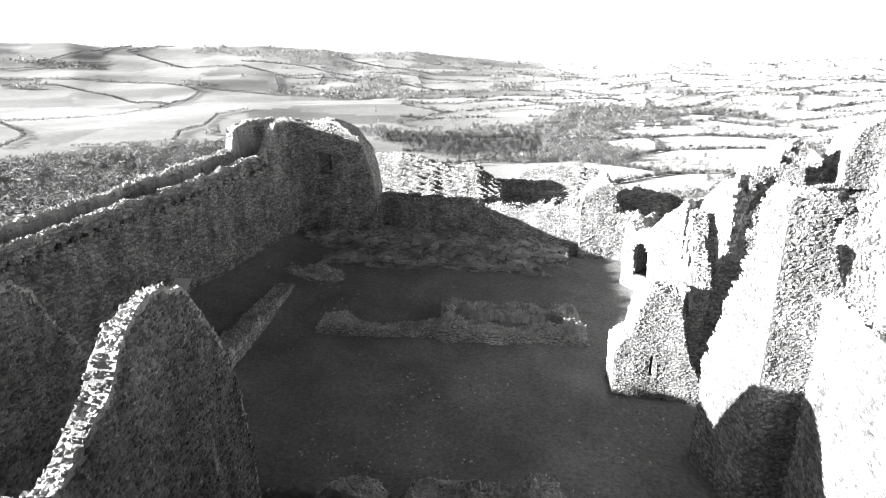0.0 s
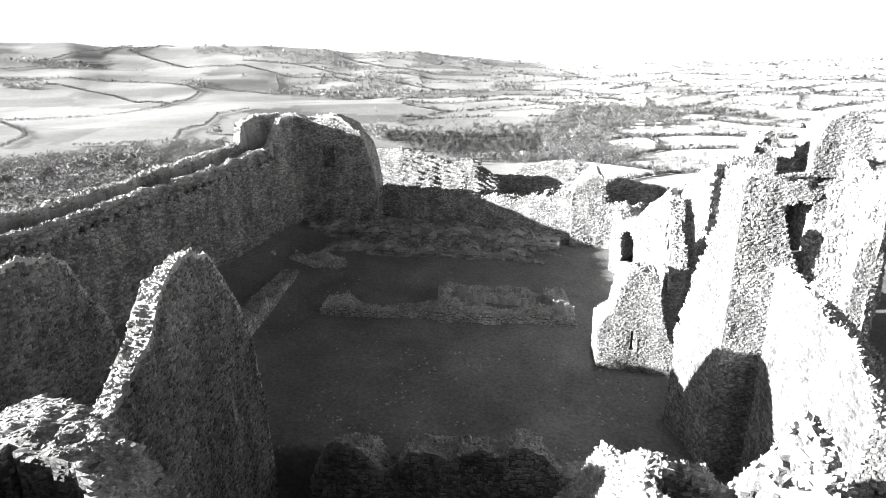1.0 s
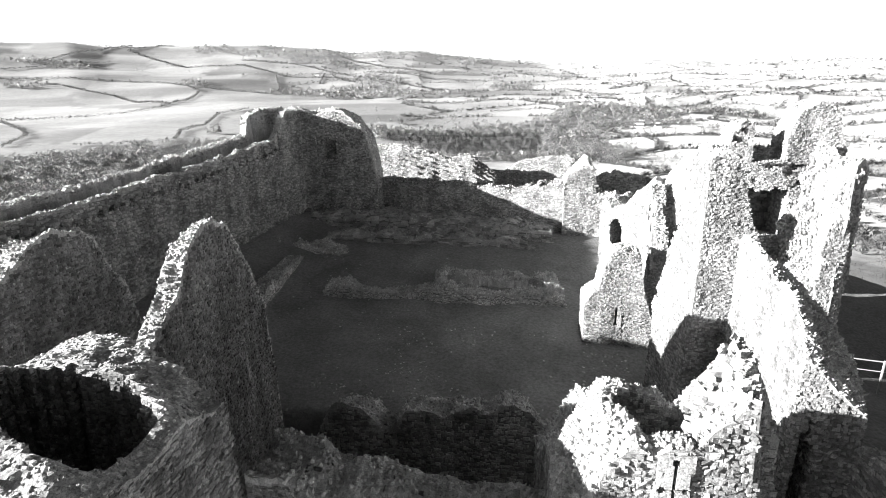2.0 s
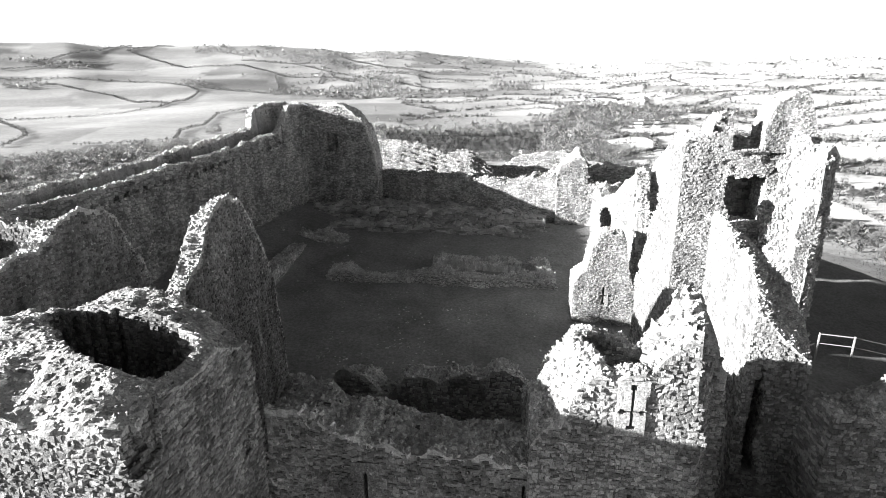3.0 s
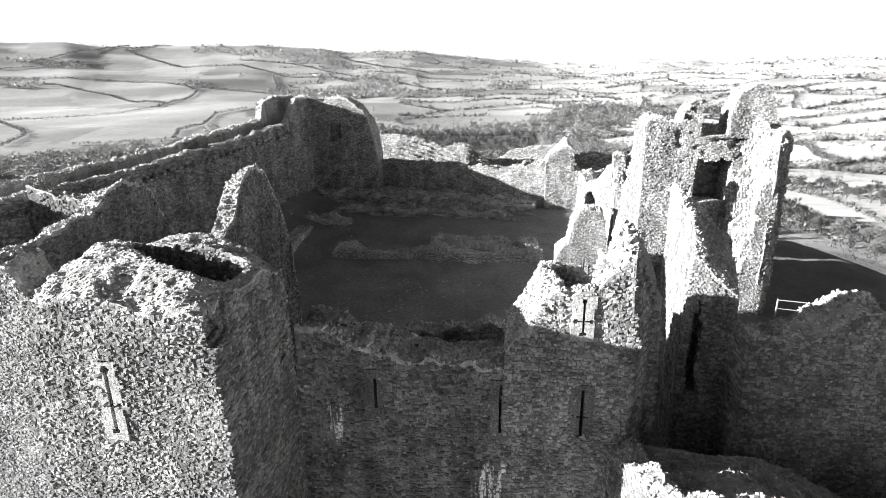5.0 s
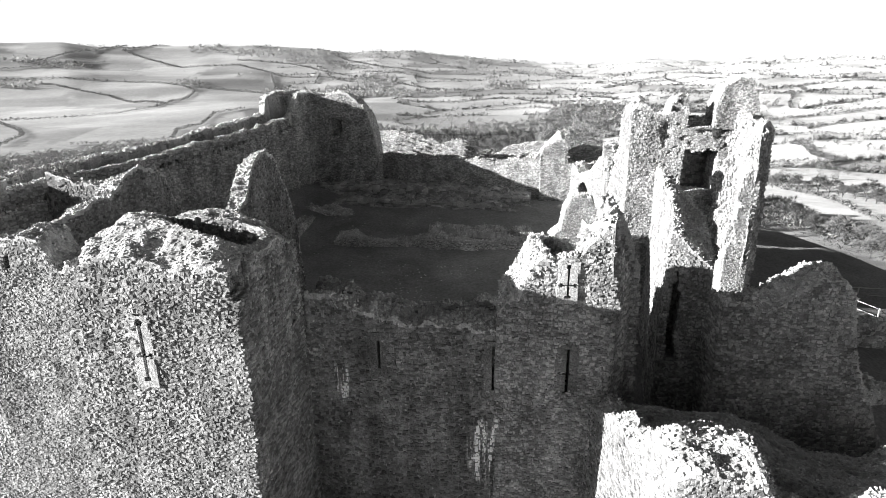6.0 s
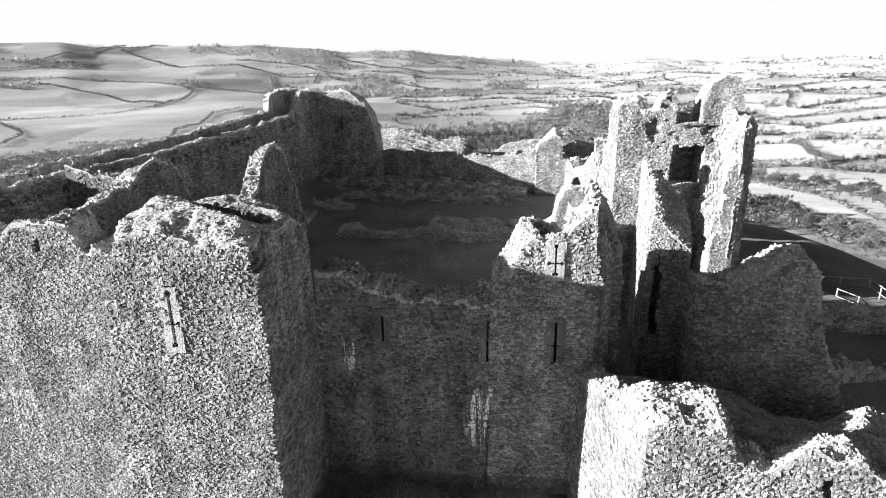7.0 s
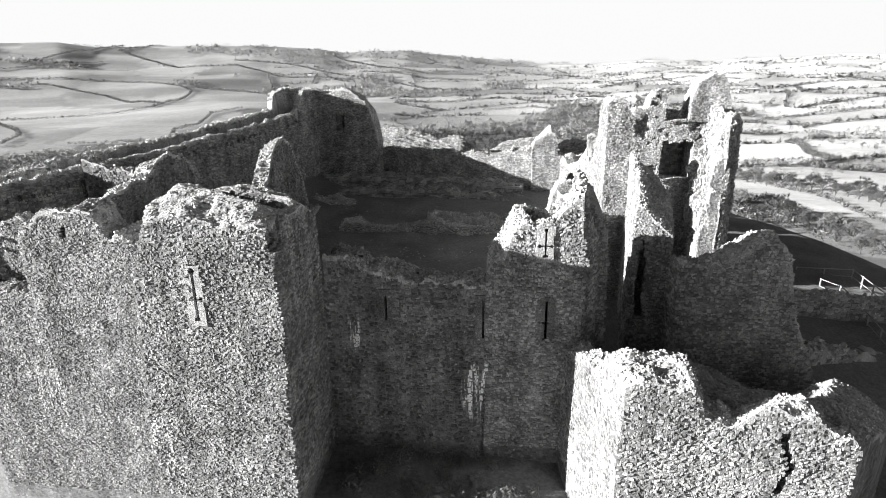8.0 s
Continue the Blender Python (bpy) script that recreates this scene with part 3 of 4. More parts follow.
rng = np.random.default_rng(11)
N = 420000
rr = 230 * (3700 / 230) ** rng.uniform(0, 1, N) ** 0.8
aa = np.radians(rng.uniform(-62, 58, N))
sx, sy = rr * np.sin(aa), 15 + rr * np.cos(aa)
_, edge = field_cell(sx, sy)
wood = wooded(sx, sy)
bearing = np.degrees(aa)
open_left = (bearing + rng.uniform(-7, 7, N) < -18) & (rr < 2300)
M = 900000
mr = 420 * (3500 / 420) ** rng.uniform(0, 1, M) ** 0.75
ma = rng.uniform(-24, 56, M)
mx, my = mr * np.sin(np.radians(ma)), 15 + mr * np.cos(np.radians(ma))
_, edge = field_cell(mx, my)
hedge = (edge < 0.012) & (wooded(mx, my) < 0.0) & ~((ma < -12) & (mr < 2000)) & (vnoise(mx / 130, my / 130, 0, 5) > -0.75)
hx, hy, hr = mx[hedge], my[hedge], mr[hedge]
hs = rng.uniform(0.7, 1.3, len(hx)) * np.interp(hr, [420, 1500, 3400], [0.8, 1.2, 1.5])
banded("hedgerow", hx, hy, hs * rng.choice([2.4, 3.2, 4.2], len(hx), p=[0.5, 0.3, 0.2]), hs * rng.choice([3.5, 6.0, 9.0], len(hx), p=[0.45, 0.35, 0.2]), "dark winter hedgerows dividing pale fields", "hedge", 3, hedging, sparse=0.3)
inwood = (wood > 0.0) & (rng.uniform(0, 1, N) < np.interp(rr, [300, 430, 1200, 2500, 4500], [0.055, 0.06, 0.1, 0.14, 0.3])) & (rr > 150) & ~((rr < 360) & (bearing > -26) & (bearing < 20))
wx, wy, wr = sx[inwood], sy[inwood], rr[inwood]
ws = rng.uniform(0.6, 1.3, len(wx)) * (0.95 + np.minimum(wr, 2000) / 3500) * np.interp(wr, [2500, 4500], [1.0, 0.85])
ws = ws * np.interp(wr, [300, 430, 800], [1.25, 1.15, 1.0])
dark = (np.abs(wr - 820) < 130 + 40 * vnoise(wx / 90, wy / 90, 0, 3)) & (np.abs(np.degrees(np.arctan2(wx, wy - 15)) + 5) < 8.5)
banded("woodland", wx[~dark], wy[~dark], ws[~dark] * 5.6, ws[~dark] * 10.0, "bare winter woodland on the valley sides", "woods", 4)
banded("plantation", wx[dark], wy[dark], ws[dark] * 3.6, ws[dark] * 9.0, "very dark wood on the valley floor", "woods", 14, dark_foliage)
scatter = (wood < 0) & (wood > -0.45) & ~open_left & (rng.uniform(0, 1, N) < 0.008 + 0.014 * (np.abs(bearing - 14) < 22))
tx, ty = sx[scatter], sy[scatter]
ts = rng.uniform(0.6, 1.3, len(tx)) * (0.95 + rr[scatter] / 3500)
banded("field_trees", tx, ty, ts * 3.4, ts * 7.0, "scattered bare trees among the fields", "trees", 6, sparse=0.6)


# ---- the castle ----
def left_tower():
    def crest(U, V):
        front = np.interp(U, [0, 0.5, 1.2, 2.0, 3.05, 4.2, 4.7, 5.1], [4.7, 5.2, 5.55, 5.68, 5.62, 5.45, 5.3, 5.15])
        ridge = np.interp(U, [0, 0.6, 1.4, 2.0, 3.3, 4.3, 4.75, 5.1], [5.2, 5.75, 6.2, 6.28, 6.2, 5.9, 5.72, 5.6])
        t = np.clip(V / np.interp(U, [1.5, 3.3, 4.4], [1.8, 1.2, 0.8]), 0, 1)
        return front + (ridge - front) * t - np.interp(V, [2.4, 3.2, 5.4], [0, 0.35, 0.5]) + 0.1 * fbm(U / 0.8, V / 0.8, 0, 2)

    def solid(U, V, Z):
        ok = Z < crest(U, V)
        ok &= ~((U > 5.02 - 0.3 * np.clip(Z - 4.6, 0, 2) + 0.6 * np.clip(V - 0.2, 0, 2) + 0.1 * vnoise(U * 2, V * 2, Z * 3, 4)) & (V < 0.9) & (Z > 4.6 + 0.2 * vnoise(U * 2, V * 2, 0, 4)))
        ok &= U > np.interp(Z, [-9, -3.3, -0.8, 2.9, 4.6, 5.8], [0.45, 0.5, 0.45, 0.75, 0.95, 1.3]) - 0.45 * np.clip(V - 0.15, 0, 1.6) + 0.09 * fbm(V, Z * 1.5, 0, 8)
        ok &= ~((U > 4.7) & (np.abs(V - 2.9) < 0.1) & (np.abs(Z - 3.3) < 0.35))      # small slit in the side
        n2 = 0.1 * vnoise(U * 2, V * 2, 0, 6)
        pit = (U > 1.2) & (U < 4.78) & (V > np.interp(U, [1.2, 3.25, 4.35, 4.78], [2.55, 1.2, 0.85, 1.0]) + n2) & (V < np.interp(U, [1.2, 2.2, 3.6, 4.78], [2.7, 3.5, 3.1, 2.3]) + n2)
        ok &= ~(pit & (Z > 2.0)) & ~((V > 5.35 - 0.38 * U) & (Z > 1.0))
        return ok & ~((np.abs(U - 2.64) < 0.15) & (V < 1.3) & (np.abs(Z - 3.4) < 0.95))

    return masonry("castle_tower", (-9.1, 0.5), 0, 5.1, 5.4, -9, 7, solid, "ruined limestone tower with a hollow broken top", "tower", (0.105, 0.14, 0.078), seed=11, skip=(), rubble=0.32, lump=0.05, cap=crest, mat=front_stone,
                   near=lambda c: (c[:, 1] < 0.75) & (c[:, 2] > 1.9) & (np.abs(c[:, 0] + 6.46) < 1.3))


def right_turret():
    front = ragged([0, 0.3, 1.6, 1.8, 1.95, 2.65, 3.3, 4.4, 5.0, 5.6], [2.05, 2.2, 2.25, 1.9, 1.4, 1.05, 1.45, 1.4, 0.9, 0.45], 0.1, 5)

    def crest(U, V):
        block = np.interp(V, [0, 0.5, 1.0, 1.4, 1.6, 2.1, 3.0, 4.8, 5.8], [-0.2, -0.05, 0.0, -0.05, -0.75, -0.95, -1.0, -1.5, -1.6]) - 0.7 * np.clip((U - 0.4) / 0.2, 0, 1) * np.clip((V - 1.8) / 0.4, 0, 1)
        behind = np.interp(U, [1.9, 2.45, 3.2, 3.9, 4.5, 4.85, 5.6], [-0.2, -0.5, -1.2, -1.5, -0.8, -1.1, -2.2]) - front(U, V)
        low = behind * np.interp(V, [0, 0.6, 1.4, 5.8], [-0.02, 0.0, 0.3, 1.0])
        w = np.clip((U - 1.55 + 0.12 * np.clip(V - 1, 0, 9)) / 0.45, 0, 1)
        return front(U, V) + block * (1 - w) + low * w + 0.1 * fbm(U * 1.3, V * 1.3, 0, 15)

    def solid(U, V, Z):
        ok = Z < crest(U, V)
        ok &= ~((U > 3.75 + 0.2 * vnoise(Z * 1.5, V, 0, 2)) & (U < 3.95 + 0.2 * vnoise(Z * 1.5, V, 0, 2)) & (V < 0.25) & (Z < 0.9) & (Z > -0.9))
        return ok & ~((U > 0.25) & (U < 0.8) & (V > 1.45) & (V < 2.1) & (Z > 0.7))

    def warp(q):
        s = np.clip((q[..., 0] - 5.3) / 5.6, 0, 1)
        q[..., 0] += (0.9 * s - 0.17 * (1 - s)) * (q[..., 1] + 0.8)
        return q
    return masonry("castle_turret", (5.3, -0.8), 0, 5.6, 5.8, -7, 3.2, solid, "broken low limestone turret with a sunlit rubble top", "tower", (0.11, 0.15, 0.085), warp, seed=12, skip=((1, 1),), cap=crest, rubble=0.6,
                   near=lambda c: (c[:, 1] < -0.5) & (c[:, 2] > 0.6) & (c[:, 0] < 7.0))


def wall(name, origin, angle, length, depth, z0, xs, zs, label, cell=(0.3, 0.3, 0.2), rough=0.3, seed=1, cut=None, warp=None, category="wall", rise=None, near=None, skip=(), mat=None, rubble=1.0, bare=-3.6):
    top = ragged(xs, zs, rough, seed)

    def solid(U, V, Z):
        ok = Z < top(U, V) + (rise(U, V) if rise else 0)
        return ok & ~cut(U, V, Z) if cut else ok
    return masonry(name, origin, angle, length, depth, z0, max(zs) + 1.2, solid, label, category, cell, warp, kind="structure" if category == "wall" else "", seed=seed, near=near, skip=skip, mat=mat, rubble=rubble, bare=bare, cap=lambda U, V: top(U, V) + (rise(U, V) if rise else 0))


def slit_cut(*places):
    """Openings for slits: middle u, middle z, half width, half height."""
    def cut(U, V, Z):
        gone = np.zeros(U.shape, bool)
        for u, z, w, h in places:
            gone |= (np.abs(U - u) < w) & (np.abs(Z - z) < h)
        return gone
    return cut


left_tower()
right_turret()
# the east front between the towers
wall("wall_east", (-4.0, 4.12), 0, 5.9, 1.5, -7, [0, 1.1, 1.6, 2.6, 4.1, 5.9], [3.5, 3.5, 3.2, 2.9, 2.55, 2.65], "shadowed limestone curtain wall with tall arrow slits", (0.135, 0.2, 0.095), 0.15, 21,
     slit_cut((2.23, 1.6, 0.24, 0.65), (5.67, 1.4, 0.24, 0.8)), near=lambda c: (c[:, 1] < 4.5) & (c[:, 2] > 0.6), mat=shaded_streaked_stone)
# the stair turret over it, hollow, with a cross slit
def stair_turret():
    top = ragged([0, 0.1, 0.37, 0.67, 0.95, 1.3, 1.6, 2.25, 2.55, 2.9, 3.15, 3.5, 4.2], [3.5, 3.7, 4.1, 4.6, 5.15, 5.2, 4.95, 5.0, 5.8, 6.35, 6.25, 5.9, 4.4], 0.12, 31)

    def crest(U, V):
        left = np.interp(V, [0, 0.6, 1.4, 1.8, 2.3, 3.0, 4.4], [-0.5, -0.15, 0.0, -0.1, -0.5, -1.2, -1.8])
        middle = np.interp(V, [0, 0.3, 0.8, 1.8, 2.2, 3.0, 4.4], [-0.25, -0.1, -0.1, -0.05, -0.5, -1.3, -1.8])
        right = np.interp(V, [0, 0.8, 1.1, 1.5, 1.9, 2.3, 4.4], [-0.8, 0.0, 0.1, -0.8, -2.0, -2.8, -3.6])
        a, b = np.clip((U - 1.1) / 0.5, 0, 1), np.clip((U - 2.15) / 0.5, 0, 1)
        back = (left * (1 - a) + middle * a) * (1 - b) + right * b
        return top(U, V) + back

    def solid(U, V, Z):
        ok = Z < crest(U, V)
        ok &= (U < 3.2 + 0.08 * vnoise(Z * 2, V, 0, 3)) | (V > 1.2)
        ok &= ~((((U - 2.0) / 0.95) ** 2 + ((V - 0.98) / 0.55) ** 2 < 1) & (Z > 3.0))
        return ok & ~((np.abs(U - 1.93) < 0.17) & (V < 0.9) & (np.abs(Z - 4.2) < 0.5)) & ~((np.abs(U - 2.05) < 0.2) & (V < 1.2) & (np.abs(Z - 1.45) < 0.75))
    return masonry("stair_turret", (1.75, 4.1), 0, 4.2, 4.4, -8, 7.4, solid, "ragged limestone stair turret with a dressed cross slit", "tower", (0.125, 0.15, 0.09), seed=31, cap=crest,
                   near=lambda c: (c[:, 1] < 4.3) & (c[:, 2] > 3.3))


wall("turret_angle", (4.85, 4.1), 58, 1.9, 1.0, -8, [0, 0.3, 0.9, 1.5, 1.9], [5.9, 5.6, 4.7, 3.6, 2.6], "shadowed slanting side of the stair turret", (0.15, 0.16, 0.1), 0.2, 33, category="tower wall")
stair_turret()
# walls to the left: front wall, cross walls, saddle
wall("wall_south_east", (-19.5, 4.5), 0, 10.6, 1.3, -11, [0, 2.4, 3.0, 3.45, 3.7, 4.36, 5.5, 6.3, 6.7, 6.9, 7.3, 7.7, 8.3, 10.6], [4.0, 4.2, 4.5, 4.0, 4.2, 4.75, 4.85, 5.1, 5.0, 4.4, 3.9, 4.3, 3.7, 3.7], "sunlit limestone front wall with a broken top", (0.115, 0.2, 0.08), 0.12, 41, bare=-7.5, mat=front_stone,
     cut=lambda U, V, Z: ((np.abs(U - 5.42) < 0.13) & (np.abs(Z - 4.15) < 0.2)) | ((U < 3.4 + 0.15 * vnoise(Z * 2, V, 0, 3)) & (V < 0.65 + 0.2 * fbm(U, Z, 0, 5)) & (Z > 1.8 + 0.15 * vnoise(U * 2, V, 0, 6))), near=lambda c: (c[:, 1] < 4.8) & (c[:, 2] > 3.0))
# cross, saddle and gable walls take the darker rubble, toned for their shade
wall("cross_wall", (-13.7, 5.0), 90, 9.3, 1.1, -5, [0, 1.3, 2.66, 3.9, 4.85, 5.77, 7.3, 7.6, 8.4, 9, 9.3], [4.5, 4.95, 5.35, 5.6, 6.2, 6.45, 5.9, 5.2, 3.9, 1.8, -0.5], "shadowed gable wall with a sunlit broken edge", (0.14, 0.14, 0.095), 0.15, 42, mat=shaded_streaked_stone, rise=lambda U, V: -0.4 * V)
wall("saddle_wall", (-19.4, 12.0), -4, 5.4, 1.1, -5, [0, 2, 3.5, 5.4], [5.9, 5.4, 5.2, 5.6], "low rubble wall joining the curtain wall", (0.2, 0.2, 0.14), 0.2, 43, mat=shaded_streaked_stone)
wall("gable_wall", (-7.3, 4.4), 90, 8.0, 0.6, -6, [0, 1.0, 2.0, 2.4, 2.9, 3.35, 3.85, 4.5, 5.2, 5.7, 6.1, 6.5, 7.0, 7.6, 7.8, 8.0], [5.1, 4.9, 4.8, 5.0, 5.5, 6.0, 6.7, 7.15, 7.25, 7.0, 6.5, 5.8, 4.7, 3.1, 1.0, -1.5], "tall pointed fragment of a gable wall", (0.12, 0.13, 0.085), 0.12, 44, mat=shaded_streaked_stone, rise=lambda U, V: -0.25 * V,
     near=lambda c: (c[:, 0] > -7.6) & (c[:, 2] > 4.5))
wall("hall_wall", (-6.0, 12.2), 0, 8.3, 0.9, -5.5, [0, 0.6, 1.0, 2.1, 2.6, 2.9, 3.4, 5.5, 6.8, 7.8, 8.3], [-1.6, -0.5, -0.2, -0.3, -1.0, -1.0, -0.3, -0.15, 0.2, 0.0, -0.7], "low broken inner wall of the east range", (0.18, 0.18, 0.12), 0.2, 45, bare=-5)
wall("hall_wall", (2.3, 12.3), 0, 4.6, 0.9, -5.5, [0, 4.6], [-0.8, -0.8], "low broken inner wall of the east range", (0.3, 0.3, 0.2), 0.1, 46)
# the left-hand curtain wall with its wall walk and parapets
curtain_angle = 77.8
def curtain_wall():
    """Two parapets with a sunken wall walk between them; both climb steeply to the corner tower. The inner parapet stands on a ledge over a row of small beam holes."""
    near = lambda U: np.interp(U, [0, 5.8, 9.3, 14, 16.5, 20.5, 22, 25.3, 27.4, 28.2, 28.8, 29.1, 29.6, 31.6], [4.7, 5.2, 5.6, 6.05, 6.35, 6.8, 7.0, 7.45, 7.75, 8.05, 8.7, 9.4, 9.75, 9.9])
    outer = lambda U: np.interp(U, [0, 5.7, 8.6, 14, 18.5, 22, 26, 27.3, 27.55, 28.8, 31.6], [4.9, 5.3, 5.85, 6.4, 6.9, 7.5, 7.95, 8.3, 9.5, 10.0, 10.2])
    tread = lambda U: np.interp(U, [0, 27, 30.4, 30.8, 31.6], [0, 0, 1.3, 2.0, 2.1]) + np.interp(U, [0, 5.8, 9.3, 14, 16.5, 20.5, 22, 25.3, 27.4, 31.6], [4.7, 5.2, 5.6, 6.05, 6.35, 6.8, 7.0, 7.45, 7.75, 7.75]) - 1.0

    def crest(U, V):
        top = np.where(V < 0.5, near(U), np.where(V < 1.6, tread(U), outer(U)))
        return top + 0.09 * fbm(U / 0.7, V / 0.7, 0, 51)

    def solid(U, V, Z):
        ledge = near(np.minimum(U, 28)) - 0.85
        hole = (np.abs(U / 0.62 - np.floor(U / 0.62) - 0.5) < 0.24) & (Z > ledge + 0.02) & (Z < ledge + 0.3) & (V < 0.4) & (U < 28.4)
        return (Z < crest(U, V)) & ~((V < 0.12) & (Z > ledge) & (U < 28.6)) & ~hole
    return masonry("wall_south", (-21.5, 4.0), curtain_angle, 31.6, 2.2, -4, 11.0, solid, "long limestone curtain wall with a ruined wall walk", "wall", (0.2, 0.11, 0.115), kind="structure", seed=51, skip=((1, 1),), cap=crest, rubble=1.2, bare=-2.0)


curtain_wall()


# the south-west corner tower
def corner_tower():
    top = ragged([0, 2.2, 3.0, 4.0, 5.3, 6.2, 6.9, 7.6, 8.1, 8.6, 9.0, 9.2], [9.8, 9.9, 10.05, 9.75, 9.75, 9.95, 9.7, 9.3, 8.8, 8.1, 6.8, 5.2], 0.2, 52)

    def solid(U, V, Z):
        ok = Z < top(U, V)
        ok &= ~((np.abs(U - 5.65) < 1.05) & (V < 0.25) & (np.abs(Z - 7.0) < 1.05)) & ~((U < 3.75) & (U > 3.5) & (V < 0.1))
        return ok & ~((np.abs(U - 5.65) < 0.5) & (V < 1.0) & (Z > 6.3) & (Z < 7.8)) & ~((np.abs(U - 5.9) < 0.2) & (Z > 6.5) & (Z < 7.7))
    return masonry("corner_tower", (-18.4, 34.6), 0, 9.2, 2.2, -2, 11, solid, "tall shadowed corner tower with a narrow window", "tower", (0.17, 0.24, 0.115), seed=52, cap=top)


corner_tower()
# the west wall: a thick mound of tumbled masonry over a straight inner face
def west_wall():
    top = ragged([0, 4, 8, 10.5, 13, 15, 16.4, 17.2, 19], [4.5, 4.3, 4.3, 4.2, 4.3, 4.6, 5.0, 4.4, 4.2], 0.3, 61)

    def solid(U, V, Z):
        return Z < top(U, V) - 0.3 * np.clip(V - 1.6, 0, 9) + np.where((U > 15) & (U < 17), 0.4 * np.clip(V - 0.5, 0, 1), 0)
    return masonry("wall_west", (-10.4, 36.6), -9.5, 19, 2.6, -1, 7.5, solid, "ruined limestone inner wall of the ward, half in sun", "wall", (0.17, 0.26, 0.115), kind="structure", seed=61, rubble=1.3)


def mound(origin, angle, length, depth, z0, xs, zs, label, seed, cell=(0.26, 0.3, 0.17)):
    crest = ragged(xs, zs, 0.3, seed, 1.8)
    return masonry("rubble_mound", origin, angle, length, depth, z0, max(zs) + 1.5,
                   lambda U, V, Z: Z < z0 + (crest(U, V) - z0) * np.interp(V / depth, [0, 0.55, 0.8, 1], [0.45, 1.0, 0.95, 0.4]) + 0.12 * vnoise(U * 1.2, V * 1.2, Z, seed),
                   label, "mound", cell, seed=seed, rubble=1.0, bulge=0.15)


west_wall()
mound((-16.5, 57.0), -3, 15.5, 8.0, -10, [0, 3, 5.5, 7.5, 9.2, 11, 13, 15.5], [5.6, 5.5, 5.2, 4.6, 3.6, 4.3, 3.7, 2.0], "sunlit limestone outcrop beyond the west wall", 62)
mound((-5.4, 62.0), -6, 17.0, 7.0, -12, [0, 3, 5.5, 7.7, 10, 12.3, 14, 15.3, 17], [0.7, 1.3, 2.1, 2.9, 3.6, 4.0, 4.0, 3.4, 1.6], "sunlit heap of tumbled masonry behind the wall", 63)
# door fragment and lit wall towards the gatehouse
def door_cut(u, z0, z1, half):
    return lambda U, V, Z: (Z > z0) & (Z < z1) & (np.abs(U - u) < half * np.clip((z1 - Z) / 0.55, 0, 1) ** 0.6)


def door_room(U, V, Z):
    """A pointed doorway, with an unseen closed chamber added behind to keep it dark."""
    return (door_cut(1.2, 1.2, 3.25, 0.45)(U, V, Z) & (V < 0.6)) | ((V > 0.35) & (V < 2.4) & (np.abs(U - 1.4) < 1.0) & (Z > 1.1) & (Z < 3.4))


wall("door_wall", (6.9, 30.5), -46, 3.6, 2.8, -1, [0, 0.3, 0.8, 1.2, 1.8, 2.6, 3.6], [4.1, 4.4, 4.0, 3.7, 4.2, 5.2, 6.0], "sunlit limestone wall with a pointed doorway", (0.13, 0.15, 0.1), 0.2, 71, door_room)
wall("north_range_wall", (9.2, 21.3), 90, 4.2, 1.5, -3, [0, 0.3, 0.6, 0.95, 1.15, 1.35, 4.2], [3.4, 5.0, 6.3, 6.4, 5.0, 2.4, 1.5], "ragged sunlit wall beside the doorway", (0.12, 0.12, 0.085), 0.25, 72,
     cut=lambda U, V, Z: (V > 1.5 - 0.05 * (Z - 3) + 0.3 * fbm(U / 0.9, Z / 0.9, 0, 6)) | (V < 0.85 + 0.2 * fbm(U / 0.7, Z / 0.7, 0, 9)))
wall("range_end_wall", (8.05, 22.25), 0, 3.5, 0.6, -3, [0, 0.6, 0.9, 1.05, 1.4, 1.85, 1.95, 2.4, 2.6, 2.8, 3.5], [6.5, 6.4, 5.4, 4.4, 4.6, 4.7, 5.9, 6.0, 5.0, 2.9, 2.0], "shaded ragged end wall of the north range", (0.13, 0.15, 0.09), 0.15, 74)
wall("porch_wall", (4.6, 20.0), 0, 3.6, 1.3, -3.5, [0, 0.12, 0.35, 0.6, 0.75, 1.1, 2.2, 2.35, 2.5, 2.7, 3.0, 3.3, 3.6], [1.2, 1.3, 1.6, 1.75, 3.0, 3.75, 3.7, 3.4, 2.6, 1.6, 0.9, 0.3, -0.4], "sunlit limestone fragment with a cross slit", (0.1, 0.14, 0.075), 0.1, 73, slit_cut((1.5, 0.5, 0.17, 0.5)))
# the gatehouse
def lean_left(q):
    q[..., 0] -= 0.19 * np.clip(q[..., 1] - 14, 0, 3) * np.clip((9.2 - q[..., 0]) / 1.5, 0, 1)
    return q


wall("gatehouse_pier", (7.25, 14.0), 0, 1.75, 2.6, -4, [0, 0.3, 0.8, 1.1, 1.4, 1.75], [8.7, 8.9, 8.5, 7.9, 6.9, 6.2], "tall sunlit pier of squared limestone", (0.11, 0.14, 0.085), 0.12, 81, category="pier",
     cut=lambda U, V, Z: V > 0.8 + 0.2 * vnoise(Z * 2, U, 0, 4) + 0.3 * np.clip(8.6 - Z, 0, 9), warp=lean_left)
wall("gate_tower_wall", (11.2, 24.9), 118, 2.6, 1.0, -4, [0, 1.0, 1.8, 2.6], [8.0, 7.4, 6.6, 5.2], "sunlit slanting wall of the gate tower", (0.3, 0.3, 0.19), 0.3, 83, category="tower wall", warp=None)
